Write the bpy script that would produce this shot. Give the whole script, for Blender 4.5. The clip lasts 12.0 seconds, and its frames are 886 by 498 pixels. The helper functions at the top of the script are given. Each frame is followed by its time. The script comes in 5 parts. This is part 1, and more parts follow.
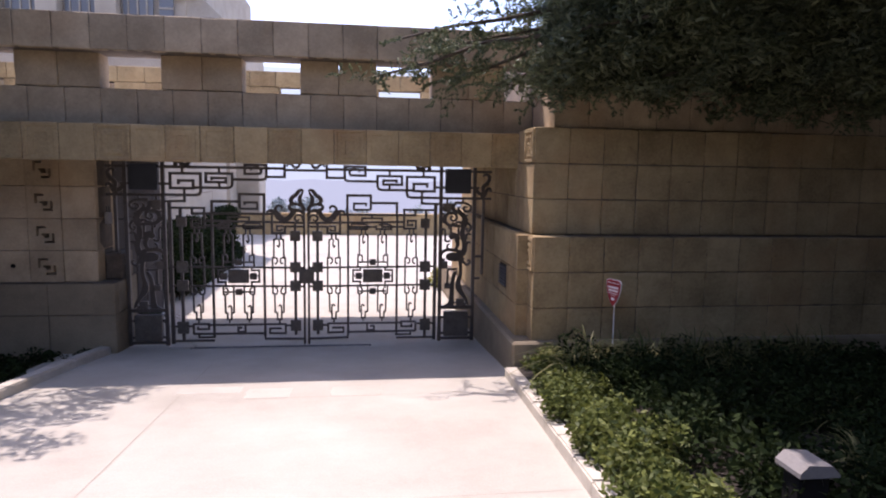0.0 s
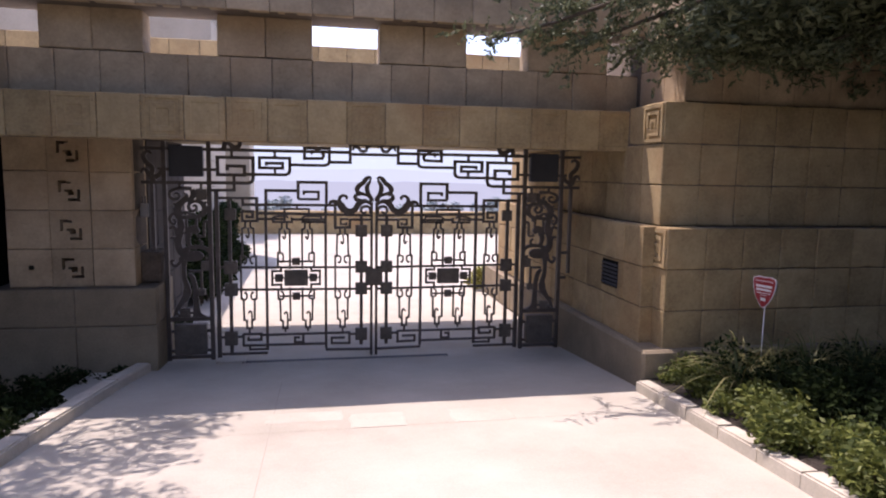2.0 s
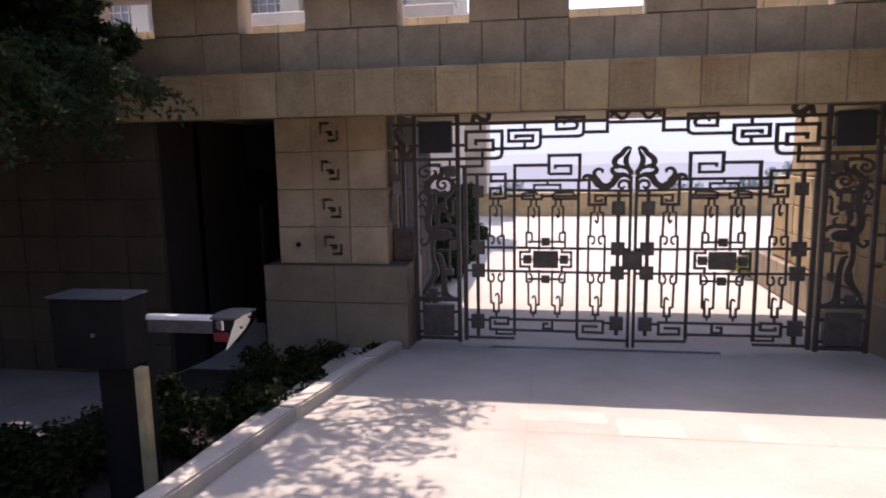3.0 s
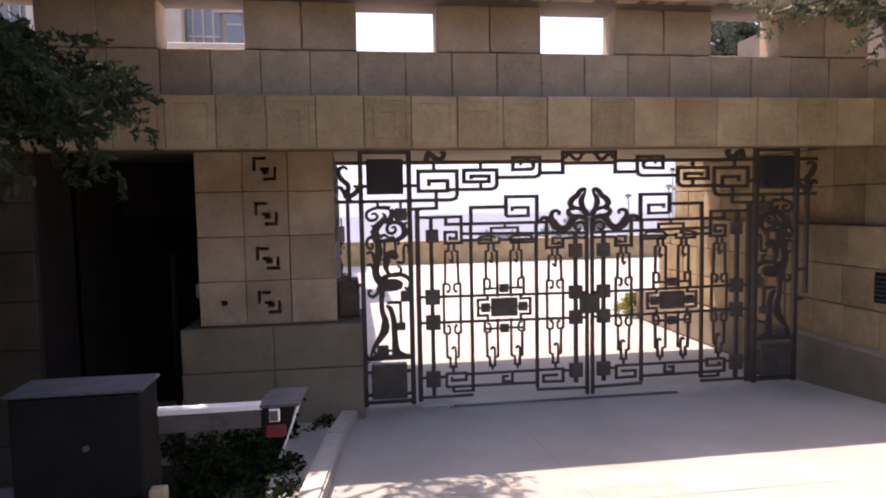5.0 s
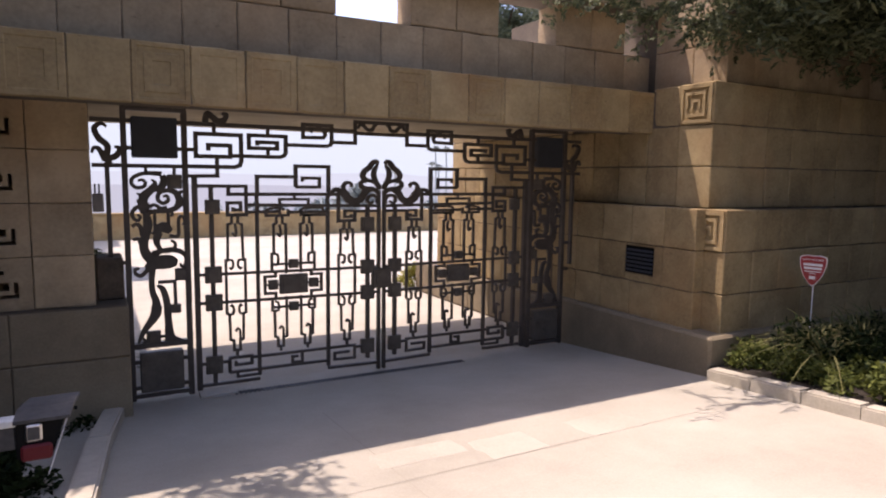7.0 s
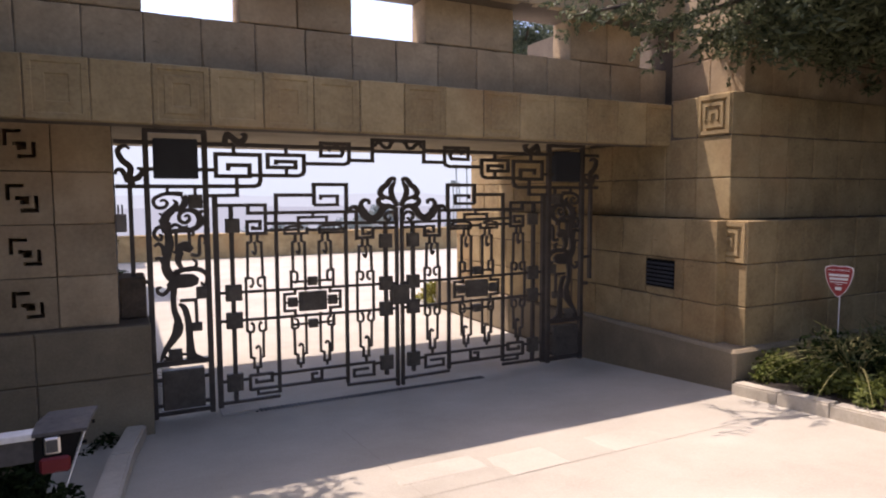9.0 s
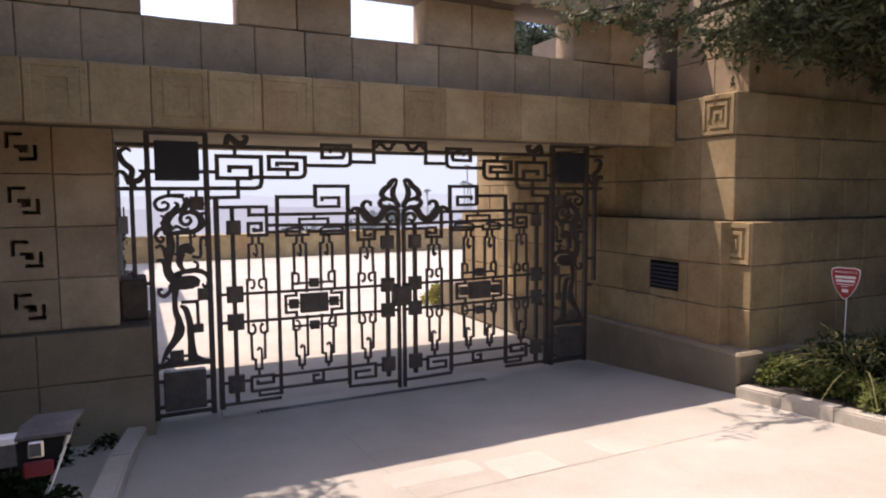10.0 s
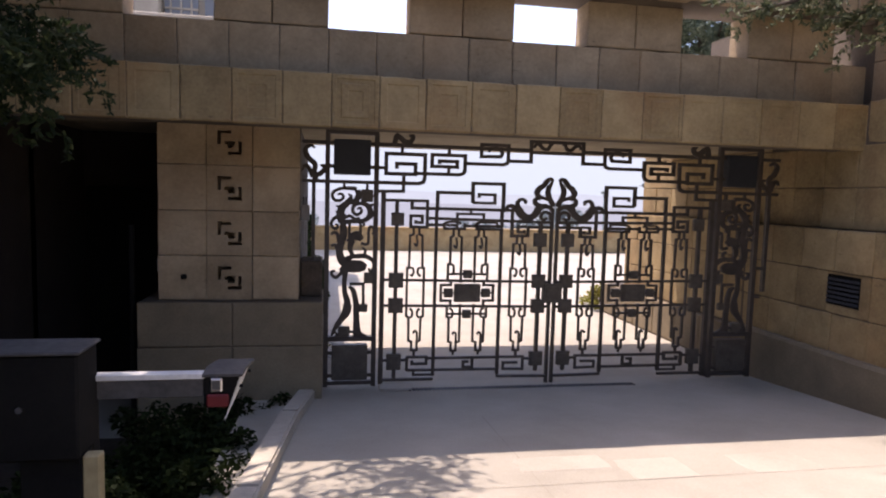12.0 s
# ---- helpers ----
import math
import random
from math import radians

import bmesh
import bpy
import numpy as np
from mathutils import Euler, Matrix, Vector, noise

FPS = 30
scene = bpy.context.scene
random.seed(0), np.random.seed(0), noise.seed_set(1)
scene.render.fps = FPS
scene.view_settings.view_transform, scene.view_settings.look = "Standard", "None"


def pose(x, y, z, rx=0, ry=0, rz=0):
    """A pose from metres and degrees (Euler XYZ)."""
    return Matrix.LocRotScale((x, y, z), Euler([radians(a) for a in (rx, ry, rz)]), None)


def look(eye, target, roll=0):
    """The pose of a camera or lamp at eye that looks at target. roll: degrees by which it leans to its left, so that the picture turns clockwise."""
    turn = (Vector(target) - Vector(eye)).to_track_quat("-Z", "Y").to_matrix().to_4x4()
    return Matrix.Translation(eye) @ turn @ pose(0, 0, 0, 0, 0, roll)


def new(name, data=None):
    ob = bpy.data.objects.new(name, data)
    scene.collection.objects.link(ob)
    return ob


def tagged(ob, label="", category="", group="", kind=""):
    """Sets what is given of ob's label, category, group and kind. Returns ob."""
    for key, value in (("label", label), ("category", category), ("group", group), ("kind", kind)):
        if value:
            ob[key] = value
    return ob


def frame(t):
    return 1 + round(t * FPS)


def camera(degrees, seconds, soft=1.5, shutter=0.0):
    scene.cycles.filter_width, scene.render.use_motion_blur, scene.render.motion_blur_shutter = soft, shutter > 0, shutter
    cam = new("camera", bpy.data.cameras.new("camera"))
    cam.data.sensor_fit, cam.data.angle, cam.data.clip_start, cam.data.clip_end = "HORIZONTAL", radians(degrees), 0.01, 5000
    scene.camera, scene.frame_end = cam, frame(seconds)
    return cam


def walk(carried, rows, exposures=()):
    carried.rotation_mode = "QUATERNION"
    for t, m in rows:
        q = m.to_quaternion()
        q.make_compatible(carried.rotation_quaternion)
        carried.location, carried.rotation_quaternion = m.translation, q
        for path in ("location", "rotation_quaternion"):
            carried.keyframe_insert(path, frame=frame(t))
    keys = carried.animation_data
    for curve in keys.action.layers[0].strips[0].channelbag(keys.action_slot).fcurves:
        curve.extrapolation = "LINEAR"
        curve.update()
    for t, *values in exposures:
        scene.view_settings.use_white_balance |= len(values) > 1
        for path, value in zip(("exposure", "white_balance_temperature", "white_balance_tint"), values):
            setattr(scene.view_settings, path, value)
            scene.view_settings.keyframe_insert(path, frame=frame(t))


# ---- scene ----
cam = camera(69.1, 12.0, soft=2.0)
PATH = [
    (0, (0.71, -8.92, 2.441), (0.973, -6.953, 2.2), 1.0),
    (0.5, (0.249, -8.635, 2.433), (0.596, -6.696, 2.087), -0.4),
    (1, (-0.118, -8.317, 2.362), (0.243, -6.363, 2.131), -2.5),
    (1.5, (-0.519, -7.97, 2.244), (-0.142, -6.017, 2.036), -1.6),
    (2, (-0.626, -7.621, 2.227), (-0.248, -5.672, 1.99), 1.0),
    (2.5, (-0.521, -7.130, 2.096), (-0.657, -5.155, 1.812), -1.7),
    (3, (-0.876, -6.964, 2.098), (-1.195, -5.01, 1.812), -1.0),
    (3.2, (-1.177, -6.898, 2.114), (-1.489, -4.943, 1.827), 0.4),
    (4.8, (-2.265, -6.458, 2.096), (-2.153, -4.469, 1.91), -0.1),
    (5, (-2.405, -6.331, 2.024), (-2.125, -4.356, 1.885), -1.1),
    (5.5, (-2.55, -6.196, 1.983), (-1.893, -4.321, 1.754), 1.9),
    (6, (-2.687, -6.043, 1.988), (-1.732, -4.301, 1.752), 1.6),
    (6.5, (-2.626, -6.077, 2.019), (-1.641, -4.353, 1.779), 1.5),
    (7, (-2.55, -6.022, 2.005), (-1.599, -4.277, 1.782), 0.8),
    (7.2, (-2.396, -6.064, 1.984), (-1.502, -4.291, 1.745), -0.3),
    (8.8, (-2.525, -6.028, 1.999), (-1.642, -4.244, 1.806), 0.2),
    (9, (-2.517, -6.047, 1.977), (-1.624, -4.265, 1.811), -0.2),
    (9.5, (-2.462, -6.052, 1.993), (-1.57, -4.27, 1.821), -0.0),
    (10, (-2.42, -6.072, 1.988), (-1.559, -4.274, 1.823), -0.3),
    (10.5, (-2.42, -6.114, 1.973), (-1.627, -4.276, 1.816), 0.3),
    (11, (-2.354, -6.156, 1.973), (-1.684, -4.276, 1.844), -0.4),
    (11.5, (-2.292, -6.278, 1.955), (-1.65, -4.387, 1.846), -0.1),
    (12, (-2.299, -6.356, 1.975), (-1.945, -4.395, 1.803), 1.6),
]
walk(cam, [(t, look(eye, target, roll)) for t, eye, target, roll in PATH], [(0.0, 1.62, 6450, 30), (3.0, 1.74, 6900, 32), (5.0, 1.98, 7200, 34), (5.5, 1.72, 7200, 31), (6.5, 1.58, 7200, 28), (12.0, 1.58, 7150, 27)])

# world, sun and exposure
SUN_FROM = Vector((-0.85, 1.0, 3.2)).normalized()
world = bpy.data.worlds.new("world")
scene.world = world
world.use_nodes = True
wn = world.node_tree.nodes
sky = wn.new("ShaderNodeTexSky")
sky.sky_type = 'NISHITA'
sky.sun_disc = False
sky.sun_elevation = math.asin(SUN_FROM.z)
sky.sun_rotation = math.atan2(SUN_FROM.x, SUN_FROM.y)
sky.air_density = 0.8
sky.dust_density = 1.2
sky.ozone_density = 0.5
sky.altitude = 100.0
wn["Background"].inputs[1].default_value = 0.15
world.node_tree.links.new(sky.outputs[0], wn["Background"].inputs[0])
sun_data = bpy.data.lights.new("sun", 'SUN')
sun_data.energy = 2.05
sun_data.angle = radians(0.5)
sun_data.color = (1.0, 0.95, 0.87)
sun = new("sun", sun_data)
sun.matrix_world = look((0, 0, 30), Vector((0, 0, 30)) - SUN_FROM)


# ---- materials ----
def surface(name, dark, light, rough=0.8, grain=45.0, stain=1.6, bump=0.25, metal=0.0, vary=0.0, bump_size=0.01, spec=0.5, pits=0.0, rust=0.0):
    m = bpy.data.materials.new(name)
    m.use_nodes = True
    n, l = m.node_tree.nodes, m.node_tree.links
    p = n["Principled BSDF"]
    geo = n.new("ShaderNodeNewGeometry")
    big = n.new("ShaderNodeTexNoise")
    big.inputs["Scale"].default_value = stain
    big.inputs["Detail"].default_value = 6
    big.inputs["Roughness"].default_value = 0.65
    fine = n.new("ShaderNodeTexNoise")
    fine.inputs["Scale"].default_value = grain
    fine.inputs["Detail"].default_value = 4
    l.new(geo.outputs["Position"], big.inputs["Vector"])
    l.new(geo.outputs["Position"], fine.inputs["Vector"])
    both = n.new("ShaderNodeMath")
    both.operation = 'MULTIPLY_ADD'
    both.inputs[1].default_value = 0.26
    l.new(fine.outputs["Fac"], both.inputs[0])
    shift = n.new("ShaderNodeMath")
    shift.operation = 'MULTIPLY'
    shift.inputs[1].default_value = 0.74
    l.new(big.outputs["Fac"], shift.inputs[0])
    l.new(shift.outputs[0], both.inputs[2])
    last = both
    if vary:
        info = n.new("ShaderNodeObjectInfo")
        off = n.new("ShaderNodeMath")
        off.operation = 'MULTIPLY_ADD'
        off.inputs[1].default_value = vary
        l.new(info.outputs["Random"], off.inputs[0])
        l.new(both.outputs[0], off.inputs[2])
        low = n.new("ShaderNodeMath")
        low.operation = 'SUBTRACT'
        low.inputs[1].default_value = vary / 2
        l.new(off.outputs[0], low.inputs[0])
        last = low
    ramp = n.new("ShaderNodeValToRGB")
    ramp.color_ramp.elements[0].position = 0.32
    ramp.color_ramp.elements[1].position = 0.68
    ramp.color_ramp.elements[0].color = (*dark, 1)
    ramp.color_ramp.elements[1].color = (*light, 1)
    l.new(last.outputs[0], ramp.inputs[0])
    if rust:
        patch = n.new("ShaderNodeTexNoise")
        patch.inputs["Scale"].default_value = 1.1
        patch.inputs["Detail"].default_value = 5
        l.new(geo.outputs["Position"], patch.inputs["Vector"])
        where = n.new("ShaderNodeValToRGB")
        where.color_ramp.elements[0].position = 0.50
        where.color_ramp.elements[1].position = 0.74
        where.color_ramp.elements[0].color = (0, 0, 0, 1)
        where.color_ramp.elements[1].color = (rust, rust, rust, 1)
        l.new(patch.outputs["Fac"], where.inputs[0])
        warm = n.new("ShaderNodeMixRGB")
        warm.inputs[2].default_value = (0.36, 0.20, 0.085, 1)
        l.new(where.outputs[0], warm.inputs[0])
        l.new(ramp.outputs[0], warm.inputs[1])
        ramp = warm
    if pits:
        hole = n.new("ShaderNodeTexNoise")
        hole.inputs["Scale"].default_value = 14.0
        hole.inputs["Detail"].default_value = 3
        squash = n.new("ShaderNodeMapping")
        squash.inputs["Scale"].default_value = (0.7, 0.7, 2.4)
        l.new(geo.outputs["Position"], squash.inputs["Vector"])
        l.new(squash.outputs[0], hole.inputs["Vector"])
        deep = n.new("ShaderNodeValToRGB")
        deep.color_ramp.elements[0].position = 0.22
        deep.color_ramp.elements[1].position = 0.32
        deep.color_ramp.elements[0].color = (1 - pits, 1 - pits, 1 - pits, 1)
        deep.color_ramp.elements[1].color = (1, 1, 1, 1)
        l.new(hole.outputs["Fac"], deep.inputs[0])
        mul = n.new("ShaderNodeMixRGB")
        mul.blend_type = 'MULTIPLY'
        mul.inputs[0].default_value = 1.0
        l.new(ramp.outputs[0], mul.inputs[1])
        l.new(deep.outputs[0], mul.inputs[2])
        l.new(mul.outputs[0], p.inputs["Base Color"])
    else:
        l.new(ramp.outputs[0], p.inputs["Base Color"])
    p.inputs["Roughness"].default_value = rough
    p.inputs["Metallic"].default_value = metal
    p.inputs["Specular IOR Level"].default_value = spec
    if bump:
        b = n.new("ShaderNodeBump")
        b.inputs["Strength"].default_value = bump
        b.inputs["Distance"].default_value = bump_size
        l.new(both.outputs[0], b.inputs["Height"])
        l.new(b.outputs[0], p.inputs["Normal"])
    return m


def leaf_surface(name, dark, light, rough=0.58, spec=0.3):
    m = bpy.data.materials.new(name)
    m.use_nodes = True
    n, l = m.node_tree.nodes, m.node_tree.links
    p = n["Principled BSDF"]
    geo = n.new("ShaderNodeNewGeometry")
    ramp = n.new("ShaderNodeValToRGB")
    ramp.color_ramp.elements[0].color = (*dark, 1)
    ramp.color_ramp.elements[1].color = (*light, 1)
    l.new(geo.outputs["Random Per Island"], ramp.inputs[0])
    l.new(ramp.outputs[0], p.inputs["Base Color"])
    p.inputs["Roughness"].default_value = rough
    p.inputs["Specular IOR Level"].default_value = spec
    trans = n.new("ShaderNodeBsdfTranslucent")
    l.new(ramp.outputs[0], trans.inputs["Color"])
    mix = n.new("ShaderNodeMixShader")
    mix.inputs[0].default_value = 0.3
    l.new(p.outputs[0], mix.inputs[1])
    l.new(trans.outputs[0], mix.inputs[2])
    l.new(mix.outputs[0], n["Material Output"].inputs["Surface"])
    return m


def plain(name, colour, rough=0.5, metal=0.0, glow=0.0):
    m = bpy.data.materials.new(name)
    m.use_nodes = True
    p = m.node_tree.nodes["Principled BSDF"]
    p.inputs["Base Color"].default_value = (*colour, 1)
    p.inputs["Roughness"].default_value = rough
    p.inputs["Metallic"].default_value = metal
    if glow:
        p.inputs["Emission Color"].default_value = (*colour, 1)
        p.inputs["Emission Strength"].default_value = glow
    return m


BLOCK = surface("tan_concrete_block", (0.215, 0.152, 0.074), (0.44, 0.33, 0.172), 0.9, 34, 2.6, 0.4, vary=0.18, pits=0.35, rust=0.6)
BLOCK_GREY = surface("weathered_concrete_block", (0.275, 0.208, 0.13), (0.51, 0.393, 0.252), 0.9, 34, 2.4, 0.4, vary=0.18, pits=0.3, rust=0.35)
CORE = surface("mortar", (0.08, 0.062, 0.045), (0.16, 0.125, 0.09), 0.95, 50, 2.0, 0.4)
SOFFIT = surface("soffit_concrete", (0.26, 0.21, 0.14), (0.44, 0.37, 0.25), 0.9, 40, 1.5, 0.4)
PLINTH = surface("plinth_concrete", (0.165, 0.129, 0.084), (0.29, 0.235, 0.155), 0.9, 50, 1.8, 0.4, vary=0.08)
DRIVE = surface("driveway_concrete", (0.325, 0.300, 0.245), (0.455, 0.426, 0.36), 0.85, 70, 0.9, 0.3, bump_size=0.004)
PATCH = surface("patched_concrete", (0.365, 0.333, 0.275), (0.495, 0.46, 0.39), 0.85, 60, 1.5, 0.2, bump_size=0.004)
BOUNCE_DECK = surface("light_bounce_white", (0.66, 0.64, 0.60), (0.78, 0.76, 0.72), 0.8, 40, 1.5, 0.2, bump_size=0.004)
ASPHALT = surface("street_asphalt", (0.035, 0.034, 0.034), (0.065, 0.063, 0.06), 0.9, 120, 1.2, 0.5)
PATH_GREY = surface("grey_path_concrete", (0.16, 0.15, 0.14), (0.27, 0.25, 0.23), 0.9, 60, 1.5, 0.3)
CURB = surface("curb_concrete", (0.37, 0.335, 0.27), (0.56, 0.515, 0.43), 0.9, 50, 3.0, 0.4, vary=0.1)
JOINT = surface("dusty_joint", (0.24, 0.22, 0.18), (0.36, 0.335, 0.28), 0.95, 60, 3.0, 0.2)
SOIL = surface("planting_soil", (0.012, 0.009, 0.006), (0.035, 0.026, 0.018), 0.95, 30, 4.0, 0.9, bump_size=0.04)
IRON = surface("black_iron", (0.050, 0.043, 0.038), (0.10, 0.084, 0.074), 0.55, 80, 6.0, 0.15, metal=0.3, bump_size=0.003)
IRON_TILE = surface("cast_iron_tile", (0.075, 0.066, 0.056), (0.15, 0.13, 0.11), 0.55, 90, 12.0, 0.4, metal=0.3, bump_size=0.004)
DARK_PLATE = surface("blue_black_plate", (0.020, 0.025, 0.036), (0.034, 0.041, 0.056), 0.6, 60, 5.0, 0.15)
CABINET = surface("black_painted_metal", (0.007, 0.007, 0.007), (0.016, 0.015, 0.014), 0.85, 60, 4.0, 0.1, bump_size=0.003, spec=0.12)
CABINET_TOP = surface("dusty_grey_metal", (0.032, 0.032, 0.034), (0.095, 0.092, 0.09), 0.7, 40, 5.0, 0.15, bump_size=0.003)
WHITE_PAINT = surface("white_paint", (0.55, 0.55, 0.53), (0.80, 0.79, 0.76), 0.45, 60, 5.0, 0.1, bump_size=0.003)
CHROME = plain("bright_chrome", (0.55, 0.56, 0.58), 0.3, 1.0)
RED_LENS = plain("red_reflector", (0.13, 0.003, 0.008), 0.6)
SIGN_RED = surface("red_enamel", (0.27, 0.018, 0.022), (0.36, 0.03, 0.032), 0.35, 50, 6.0, 0.0)
SIGN_WHITE = plain("white_enamel", (0.78, 0.76, 0.74), 0.4)
TIMBER = surface("weathered_yellow_timber", (0.26, 0.20, 0.10), (0.46, 0.38, 0.21), 0.8, 30, 6.0, 0.3)
LEAF_HEDGE = leaf_surface("hedge_leaf", (0.028, 0.048, 0.010), (0.18, 0.205, 0.05))
LEAF_STRAP = leaf_surface("strap_leaf", (0.05, 0.075, 0.02), (0.30, 0.27, 0.12))
LEAF_TREE = leaf_surface("tree_needle", (0.04, 0.058, 0.03), (0.20, 0.22, 0.115))
# leaf colour and sheen lowered, with the beds' shade put in
LEAF_DARK = leaf_surface("shade_darkened_leaf", (0.008, 0.015, 0.006), (0.035, 0.052, 0.018), spec=0.06)
# darker copy of the tree leaf; shade on the left tree is coloured in
LEAF_SHADE = leaf_surface("shade_darkened_tree_leaf", (0.012, 0.022, 0.010), (0.045, 0.06, 0.026), spec=0.06)
LEAF_BANK = leaf_surface("hillside_leaf", (0.02, 0.03, 0.012), (0.07, 0.085, 0.035))
BANK = surface("brushy_hillside", (0.025, 0.03, 0.014), (0.08, 0.08, 0.045), 0.95, 3.0, 0.5, 0.9, bump_size=0.3)
LEAF_OLIVE = leaf_surface("olive_leaf", (0.06, 0.085, 0.05), (0.20, 0.24, 0.16))
LEAF_YELLOW = leaf_surface("yellow_green_leaf", (0.16, 0.17, 0.03), (0.36, 0.33, 0.08))
BARK = surface("bark", (0.04, 0.03, 0.022), (0.11, 0.085, 0.06), 0.95, 30, 8.0, 0.9, bump_size=0.02)
CORNER = surface("dark_brown_stone", (0.06, 0.045, 0.032), (0.13, 0.10, 0.07), 0.95, 40, 5.0, 0.5)
HOUSE = surface("pale_house_concrete", (0.34, 0.29, 0.22), (0.50, 0.44, 0.35), 0.9, 30, 0.8, 0.3, vary=0.1)
WINDOW_GREY = plain("grey_window_glass", (0.16, 0.165, 0.17), 0.18)
BROWN_VENT = surface("brown_vent", (0.05, 0.022, 0.016), (0.09, 0.042, 0.03), 0.8, 50, 4.0, 0.2)
# shade of the recess is put into this near-black brown
RECESS = surface("shade_darkened_recess", (0.018, 0.013, 0.011), (0.04, 0.03, 0.026), 0.9, 50, 2.0, 0.3)
# block colour taken down to hold the shade on the left wall
DARK_WALL = surface("shade_darkened_wall", (0.045, 0.034, 0.024), (0.10, 0.078, 0.054), 0.9, 50, 2.0, 0.4, vary=0.1)
# glow and pale colour stand in for haze over the distance
HAZE_HILL = plain("glowing_near_haze", (0.14, 0.153, 0.178), 1.0, glow=1.0)
HAZE_FAR = plain("glowing_far_haze", (0.172, 0.194, 0.222), 1.0, glow=1.0)
HAZE_SKY = plain("glowing_sky_haze", (0.192, 0.226, 0.258), 1.0, glow=1.0)
# far tree colour is paled to carry the haze before it
HAZE_TREE = surface("haze_paled_trees", (0.20, 0.24, 0.24), (0.30, 0.34, 0.34), 1.0, 2.0, 0.3, 0.0)


# ---- helpers ----
def mesh_of(bm, name):
    bmesh.ops.recalc_face_normals(bm, faces=bm.faces)
    me = bpy.data.meshes.new(name)
    bm.to_mesh(me)
    bm.free()
    return me


def part(name, bm, material, parent=None, label=""):
    me = mesh_of(bm, name)
    me.materials.append(material)
    ob = new(name, me)
    if parent:
        ob.parent = parent
    if label:
        tagged(ob, label)
    return ob


def thing(name, label, category, group="", kind="", at=(0, 0, 0)):
    ob = new(name)
    ob.location = at
    ob.empty_display_size = 0.1
    return tagged(ob, label, category, group, kind)


def add_box(bm, x0, x1, y0, y1, z0, z1, bevel=0.0):
    made = bmesh.ops.create_cube(bm, size=1.0)
    vs = made["verts"]
    bmesh.ops.scale(bm, vec=(x1 - x0, y1 - y0, z1 - z0), verts=vs)
    bmesh.ops.translate(bm, vec=((x0 + x1) / 2, (y0 + y1) / 2, (z0 + z1) / 2), verts=vs)
    if bevel:
        es = {e for v in vs for e in v.link_edges}
        bmesh.ops.bevel(bm, geom=list(es), offset=bevel, segments=1, affect='EDGES', clamp_overlap=True)
    return bm


def box(x0, x1, y0, y1, z0, z1, bevel=0.0):
    return add_box(bmesh.new(), x0, x1, y0, y1, z0, z1, bevel)


def add_poly(bm, pts, y0, y1):
    """A flat outline in the upright plane, given depth from y0 to y1."""
    a = [bm.verts.new((x, y0, z)) for x, z in pts]
    b = [bm.verts.new((x, y1, z)) for x, z in pts]
    bm.faces.new(a)
    bm.faces.new(b[::-1])
    for i in range(len(pts)):
        j = (i + 1) % len(pts)
        bm.faces.new((a[i], a[j], b[j], b[i]))
    return bm


def ribbon(bm, pts, w, d=0.022, y=0.0, closed=False):
    """A mitred bar along a line in the upright plane; w: its width, or one for each point."""
    pts = [Vector(p) for p in pts]
    n = len(pts)
    ws = w if isinstance(w, (list, tuple)) else [w] * n
    sides = []
    for i, p in enumerate(pts):
        a = pts[i - 1] if i or closed else None
        b = pts[(i + 1) % n] if i < n - 1 or closed else None
        da = (p - a).normalized() if a is not None else (b - p).normalized()
        db = (b - p).normalized() if b is not None else da
        t = da + db
        t = t.normalized() if t.length > 1e-4 else da
        nrm = Vector((-t.y, t.x))
        k = max(0.35, nrm.dot(Vector((-da.y, da.x))))
        off = nrm * (ws[i] / 2 / k)
        sides.append((p + off, p - off))
    rows = []
    for l, r in sides:
        rows.append([bm.verts.new((q.x, yy, q.y)) for q, yy in ((l, y - d / 2), (r, y - d / 2), (r, y + d / 2), (l, y + d / 2))])
    m = n if closed else n - 1
    for i in range(m):
        a, b = rows[i], rows[(i + 1) % n]
        for k in range(4):
            bm.faces.new((a[k], a[(k + 1) % 4], b[(k + 1) % 4], b[k]))
    if not closed:
        bm.faces.new(rows[0])
        bm.faces.new(rows[-1][::-1])
    return bm


def smooth(pts, per=6):
    """A curve through the points."""
    pts = [Vector(p) for p in pts]
    out = []
    for i in range(len(pts) - 1):
        p0, p1, p2, p3 = pts[max(i - 1, 0)], pts[i], pts[i + 1], pts[min(i + 2, len(pts) - 1)]
        for k in range(per):
            t = k / per
            out.append(0.5 * (2 * p1 + (p2 - p0) * t + (2 * p0 - 5 * p1 + 4 * p2 - p3) * t * t + (3 * p1 - p0 - 3 * p2 + p3) * t ** 3))
    return out + [pts[-1]]


def spread(values, n):
    return [float(v) for v in np.interp(np.linspace(0, 1, n), np.linspace(0, 1, len(values)), values)]


def scroll(cx, cz, r0, r1, a0, turns, n=18):
    """A spiral from radius r0 at angle a0 (degrees) to r1, over so many turns."""
    out = []
    for i in range(n + 1):
        f = i / n
        a = radians(a0) + f * turns * 2 * math.pi
        r = r0 + (r1 - r0) * f
        out.append((cx + r * math.cos(a), cz + r * math.sin(a)))
    return out


DIP = 0.35  # the left bed and path lie below the drive


def ground_z(y):
    return 0.08 * max(0.0, 0.2 - y) if y > -12 else 0.08 * 12.2


# ---- blocks ----
BW, BH = 0.411, 0.4064
block_cache = {}


